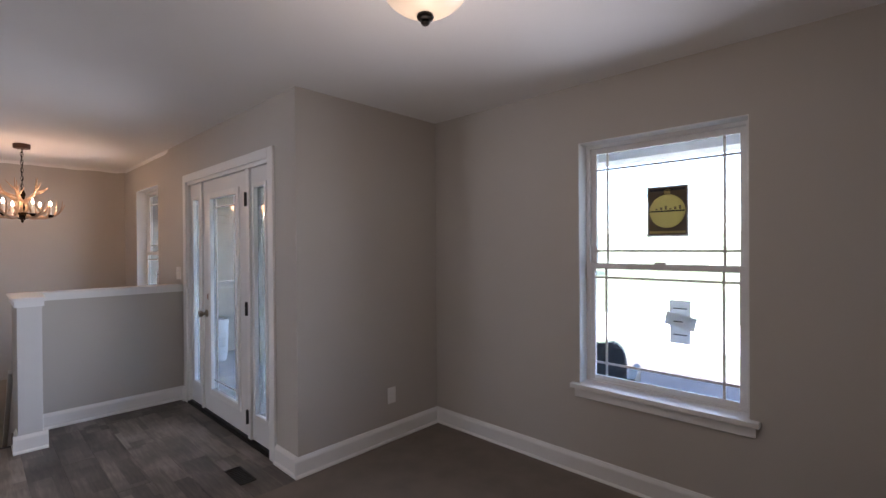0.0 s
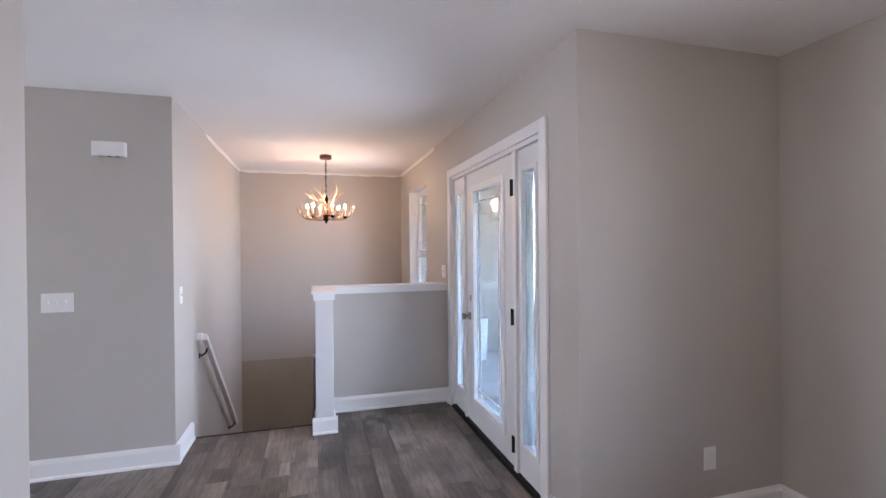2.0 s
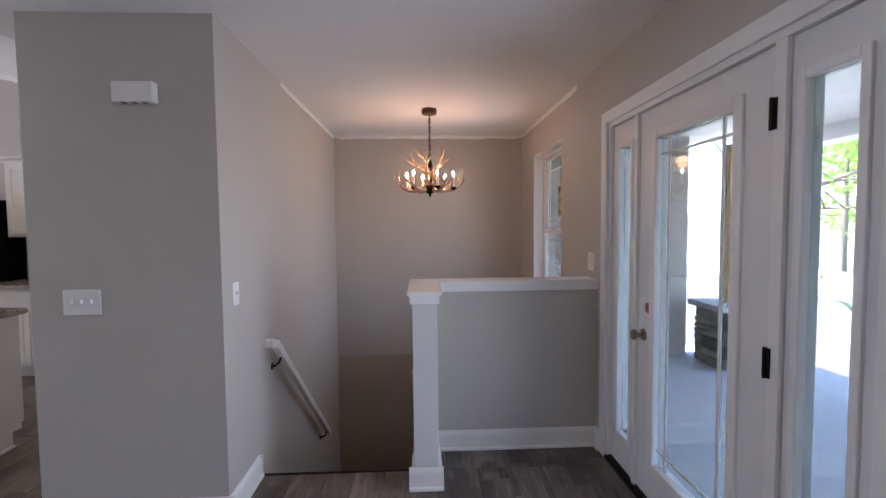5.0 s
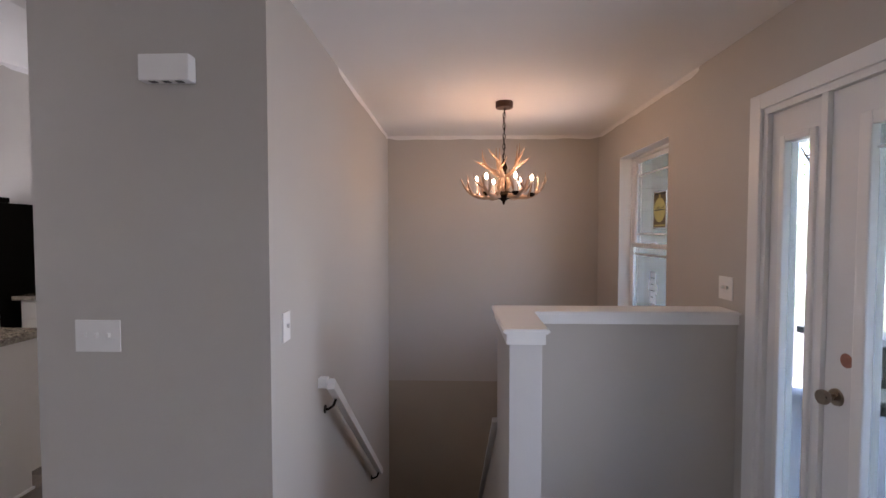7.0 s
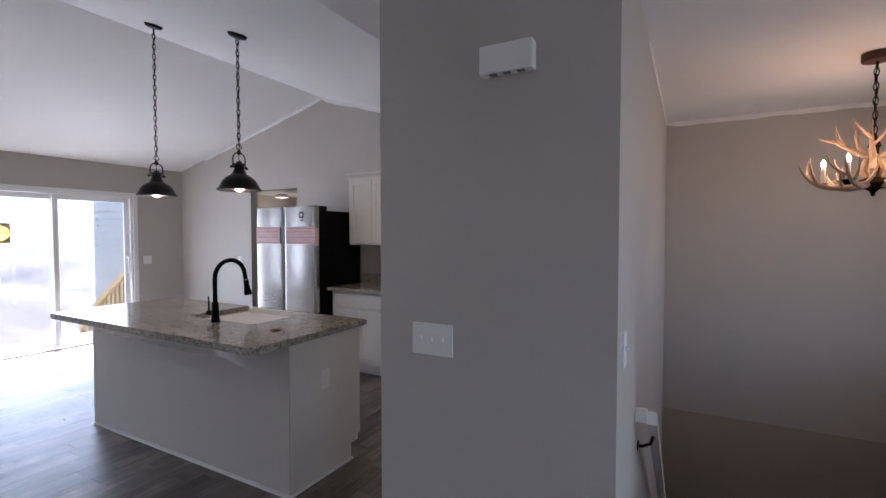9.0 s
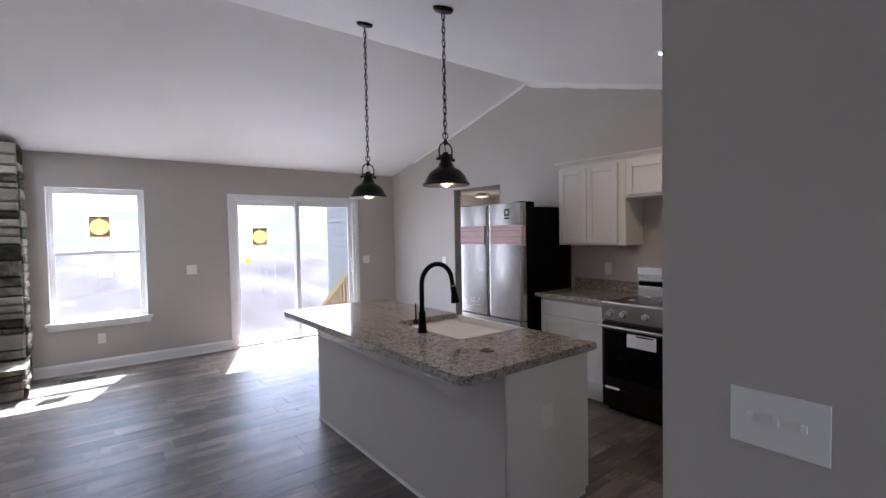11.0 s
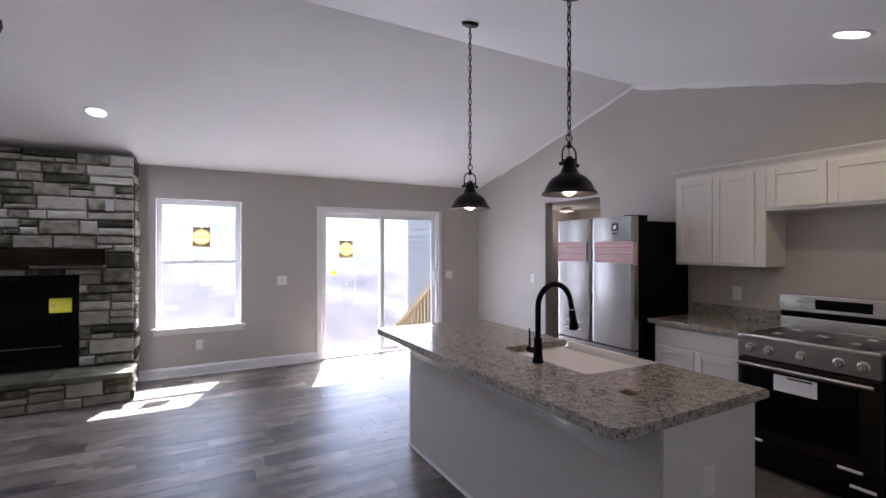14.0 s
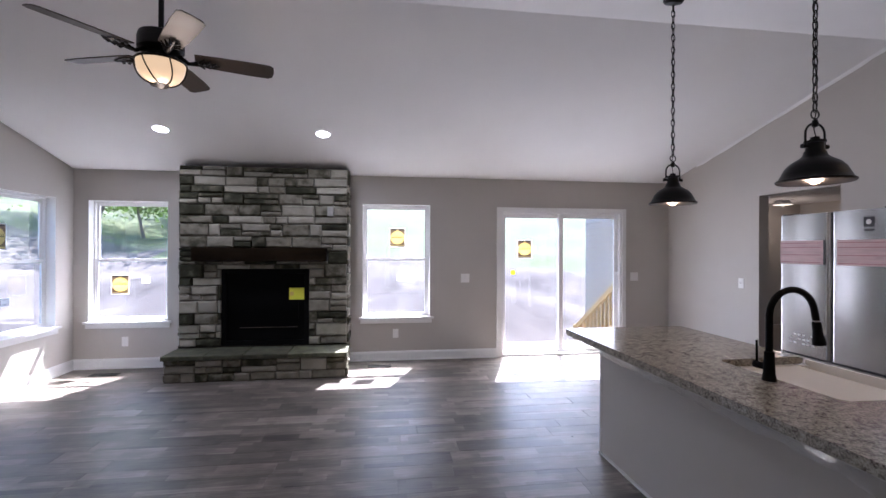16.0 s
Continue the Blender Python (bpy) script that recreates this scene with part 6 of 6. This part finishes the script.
def resin_chair(at, turn):
    r = thing("patio_chair", "dark resin patio chair with rounded back on the porch", "chair", "porch chairs", at, turn=turn)
    bm = bmesh.new()
    pts = [(-0.22, 0.30), (-0.24, 0.60), (-0.225, 0.74), (-0.16, 0.81), (-0.06, 0.79), (0.0, 0.765), (0.06, 0.79), (0.16, 0.81), (0.225, 0.74), (0.24, 0.60), (0.22, 0.30)]
    rows = [[bm.verts.new((x, 0.20 + 0.28 * (z - 0.30) + d, z)) for x, z in pts] for d in (0.0, 0.09)]
    bm.faces.new(rows[0])
    bm.faces.new(rows[1][::-1])
    for i in range(len(pts)):
        j = (i + 1) % len(pts)
        bm.faces.new((rows[0][i], rows[0][j], rows[1][j], rows[1][i]))
    bmesh.ops.bevel(bm, geom=[e for e in bm.edges], offset=0.014, segments=2, affect="EDGES")
    part("backrest", bm, SLATE, r)
    part("seat", boxes((-0.23, 0.23, -0.26, 0.20, 0.24, 0.36), bevel=0.03), SLATE, r)
    for sx in (-1, 1):
        part("side_panel", boxes((sx * 0.265 - 0.03, sx * 0.265 + 0.03, -0.27, 0.27, 0.05, 0.50), bevel=0.025), SLATE, r)
        for sy in (-0.22, 0.22):
            part("leg", tube(bmesh.new(), [(sx * 0.25, sy, 0.06), (sx * 0.25, sy, 0.0)], [0.022, 0.018], 8), SLATE, r, "", True)


resin_chair((-1.53, 4.02, -0.13), 196)


def stair_rail():
    r = thing("deck_railing", "yellow pine stair railing outside the patio door", "railing")
    x = -6.28
    a, b = Vector((x, -7.85, 0.98)), Vector((x, -9.3, 0.06))
    for q, w in ((a, 0.0), (b, 0.0)):
        part("post", boxes((x - 0.045, x + 0.045, q.y - 0.045, q.y + 0.045, -0.5, q.z + 0.05), bevel=0.004), PINE, r)
    for dz in (0.0, -0.62):
        bm = bmesh.new()
        e = [[bm.verts.new(p + Vector((dx, 0, dz + h))) for dx, h in ((-0.02, -0.045), (0.02, -0.045), (0.02, 0.045), (-0.02, 0.045))] for p in (a, b)]
        for k in range(4):
            bm.faces.new((e[0][k], e[0][(k + 1) % 4], e[1][(k + 1) % 4], e[1][k]))
        bm.faces.new(e[0])
        bm.faces.new(e[1][::-1])
        part("rail", bm, PINE, r)
    for i in range(1, 11):
        p = a.lerp(b, i / 11)
        part("baluster", boxes((x - 0.055, x - 0.0205, p.y - 0.018, p.y + 0.018, p.z - 0.66, p.z + 0.03)), PINE, r)


stair_rail()
solid("patio_step", boxes((-6.2, -4.2, -8.7, -7.6, -0.5, -0.06), bevel=0.01), CONCRETE, kind="structure")


def tree(at, high, spread, seedling, leaves, lean=0.0, bare=0.0, size=0.11, girth=0.035):
    """A tapered trunk with limbs, and a crown of many small leaves with gaps."""
    rng = random.Random(seedling)
    x0, y0 = at
    r = thing("tree", "broadleaf tree with bare limbs and thin spring leaves" if bare else "leafy broadleaf tree on the bank", "tree", "trees round the house", (x0, y0, land(x0, y0) - 0.1))
    bm = bmesh.new()
    top_pt = Vector((lean * high, rng.uniform(-0.1, 0.1) * high, high * 0.8))
    trunk = curve_pts((0, 0, 0), (lean * high * 0.2, 0, high * 0.3), (lean * high * 0.5, 0.1, high * 0.5), top_pt, 10)
    base = girth * high
    tube(bm, trunk, [base * (1.25 if k == 0 else 1 - 0.085 * k) for k in range(11)], 9)
    tips = [top_pt]
    for i in range(12):
        p = trunk[rng.randint(3, 9)]
        a = rng.uniform(0, 6.283)
        reach = spread * rng.uniform(0.5, 1.0)
        q = p + Vector((math.cos(a) * reach, math.sin(a) * reach, rng.uniform(0.05, 0.45) * reach))
        limb = curve_pts(p, p.lerp(q, 0.3) + Vector((0, 0, 0.15 * reach)), p.lerp(q, 0.7), q, 7)
        tube(bm, limb, [base * 0.38 * (1 - 0.115 * k) for k in range(8)], 6)
        tips += limb[4:]
        for j in range(3):
            s = limb[rng.randint(3, 6)]
            e = s + Vector((rng.uniform(-1, 1), rng.uniform(-1, 1), rng.uniform(-0.2, 0.7))) * reach * 0.4
            tube(bm, [s, s.lerp(e, 0.5) + Vector((0, 0, 0.05)), e], [base * 0.13, base * 0.08, base * 0.03], 5)
            tips.append(e)
    part("trunk", bm, BARK, r, "", True)
    verts, faces = [], []
    for i in range(leaves):
        c = tips[rng.randrange(len(tips))] + Vector((rng.gauss(0, 1), rng.gauss(0, 1), rng.gauss(0, 0.7))) * spread * 0.2
        u = Vector((rng.gauss(0, 1), rng.gauss(0, 1), rng.gauss(0, 1))).normalized()
        v = u.orthogonal().normalized()
        s = size * rng.uniform(0.6, 1.4)
        k = len(verts)
        verts += [c - u * s, c + v * s * 0.55, c + u * s, c - v * s * 0.55]
        faces.append((k, k + 1, k + 2, k + 3))
    me = bpy.data.meshes.new("crown")
    me.from_pydata(verts, [], faces)
    me.materials.append(LEAF)
    ob = new("crown", me)
    ob.parent = r
    ob["kind"] = "stuff"


tree((-13.5, 9.2), 7.5, 4.6, 3, 900, 0.02, 1.0, 0.06, 0.023)
tree((-21.0, 19.0), 9.0, 4.0, 14, 2500, 0.05, 1.0, 0.12, 0.02)
tree((-30.0, 30.0), 10.0, 4.5, 15, 5000, 0.05)
tree((-24.0, 38.0), 10.0, 4.5, 16, 5000, 0.05)
tree((1.6, -23.0), 8.5, 3.0, 4, 2600, -0.34, 0.0, 0.11, 0.022)
tree((2.9, -24.5), 8.0, 3.0, 5, 2600, 0.14, 0.0, 0.11, 0.018)
tree((4.6, -26.0), 9.0, 3.4, 6, 2600, 0.05)
tree((8.4, -20.5), 6.0, 2.6, 7, 3600, -0.35, 0.0, 0.08, 0.026)
tree((9.6, -22.5), 4.2, 2.4, 27, 3600, -0.12, 0.0, 0.08, 0.020)
tree((7.2, -22.0), 4.0, 2.4, 28, 3600, 0.2, 0.0, 0.08, 0.020)
tree((11.5, -24.0), 5.0, 3.0, 29, 4200, 0.0, 0.0, 0.09, 0.016)
tree((0.8, -28.0), 8.5, 3.6, 8, 2600, 0.1, 0.0, 0.11, 0.02)
tree((6.2, -31.0), 10.0, 4.0, 18, 2600, 0.1)
tree((3.2, -33.0), 10.0, 4.0, 19, 2600, -0.1)
tree((10.5, -14.0), 5.0, 2.6, 9, 4000, 0.1, 0.0, 0.08, 0.02)
tree((12.0, -17.5), 5.0, 2.8, 10, 4000, -0.1, 0.0, 0.08, 0.02)

speck = thing("floor_debris", "tiny dark crumb lying on the plank floor", "debris", at=(-4.19, -4.73, 0.0))
part("crumb", lathe(bmesh.new(), [(0.0, 0.0), (0.007, 0.001), (0.006, 0.005), (0.0, 0.007)], seg=8), INK, speck)


# ---- floor planks ----
def planks():
    rng = random.Random(11)
    wide, long, thick = 0.178, 1.22, 0.0075
    host = thing("plank_floor", "grey-brown wood-look vinyl planks", "plank floor", kind="structure")
    kitchen, divider = BACK_Y + 34 * wide, BACK_Y + 38 * wide
    zones = [(END_X + 0.005, LEFT_X - 0.005, BACK_Y + 0.004, kitchen), (PILLAR_X - 0.05, LEFT_X - 0.005, kitchen, divider), (-4.345, CARPET_X, divider, ENTRY_Y), (-4.60, -4.345, 0.39, ENTRY_Y)]
    shared = {}
    far_v, far_f = [], []
    count = 0

    def shape(w, h):
        g, e = 0.0004, 0.0012
        a, b = w / 2 - g, h / 2 - g
        v = [(-a, -b, -thick), (a, -b, -thick), (a, b, -thick), (-a, b, -thick), (-a, -b, -e * 0.7), (a, -b, -e * 0.7), (a, b, -e * 0.7), (-a, b, -e * 0.7), (-a + e, -b + e, 0), (a - e, -b + e, 0), (a - e, b - e, 0), (-a + e, b - e, 0)]
        f = [(8, 9, 10, 11)] + [(i, (i + 1) % 4, (i + 1) % 4 + 4, i + 4) for i in range(4)] + [(i + 4, (i + 1) % 4 + 4, (i + 1) % 4 + 8, i + 8) for i in range(4)]
        return v, f

    rows = int((ENTRY_Y - BACK_Y) / wide) + 2
    starts = [-rng.random() * long for _ in range(rows)]
    for i in range(rows):
        ya, yb = BACK_Y + i * wide, BACK_Y + (i + 1) * wide
        for zx0, zx1, zy0, zy1 in zones:
            lo, hi = max(ya, zy0), min(yb, zy1)
            if hi - lo < 0.012:
                continue
            x = END_X + starts[i]
            while x < zx1:
                a, b = max(x, zx0), min(x + long, zx1)
                x += long
                if b - a < 0.02:
                    continue
                w, h = round(b - a, 4), round(hi - lo, 4)
                cx, cy = (a + b) / 2, (lo + hi) / 2
                v, f = shape(w, h)
                if cx < -5.3 or count >= 295:
                    k = len(far_v)
                    far_v += [(p[0] + cx, p[1] + cy, p[2]) for p in v]
                    far_f += [tuple(q + k for q in face) for face in f]
                    continue
                if (w, h) not in shared:
                    me = bpy.data.meshes.new("plank")
                    me.from_pydata(v, [], f)
                    me.materials.append(PLANK)
                    shared[(w, h)] = me
                ob = new("plank", shared[(w, h)])
                ob.parent = host
                ob.location = (cx, cy, 0)
                count += 1
    me = bpy.data.meshes.new("plank_rest")
    me.from_pydata(far_v, [], far_f)
    me.materials.append(PLANK)
    ob = new("plank_rest", me)
    ob.parent = host
    ob["kind"] = "stuff"


planks()
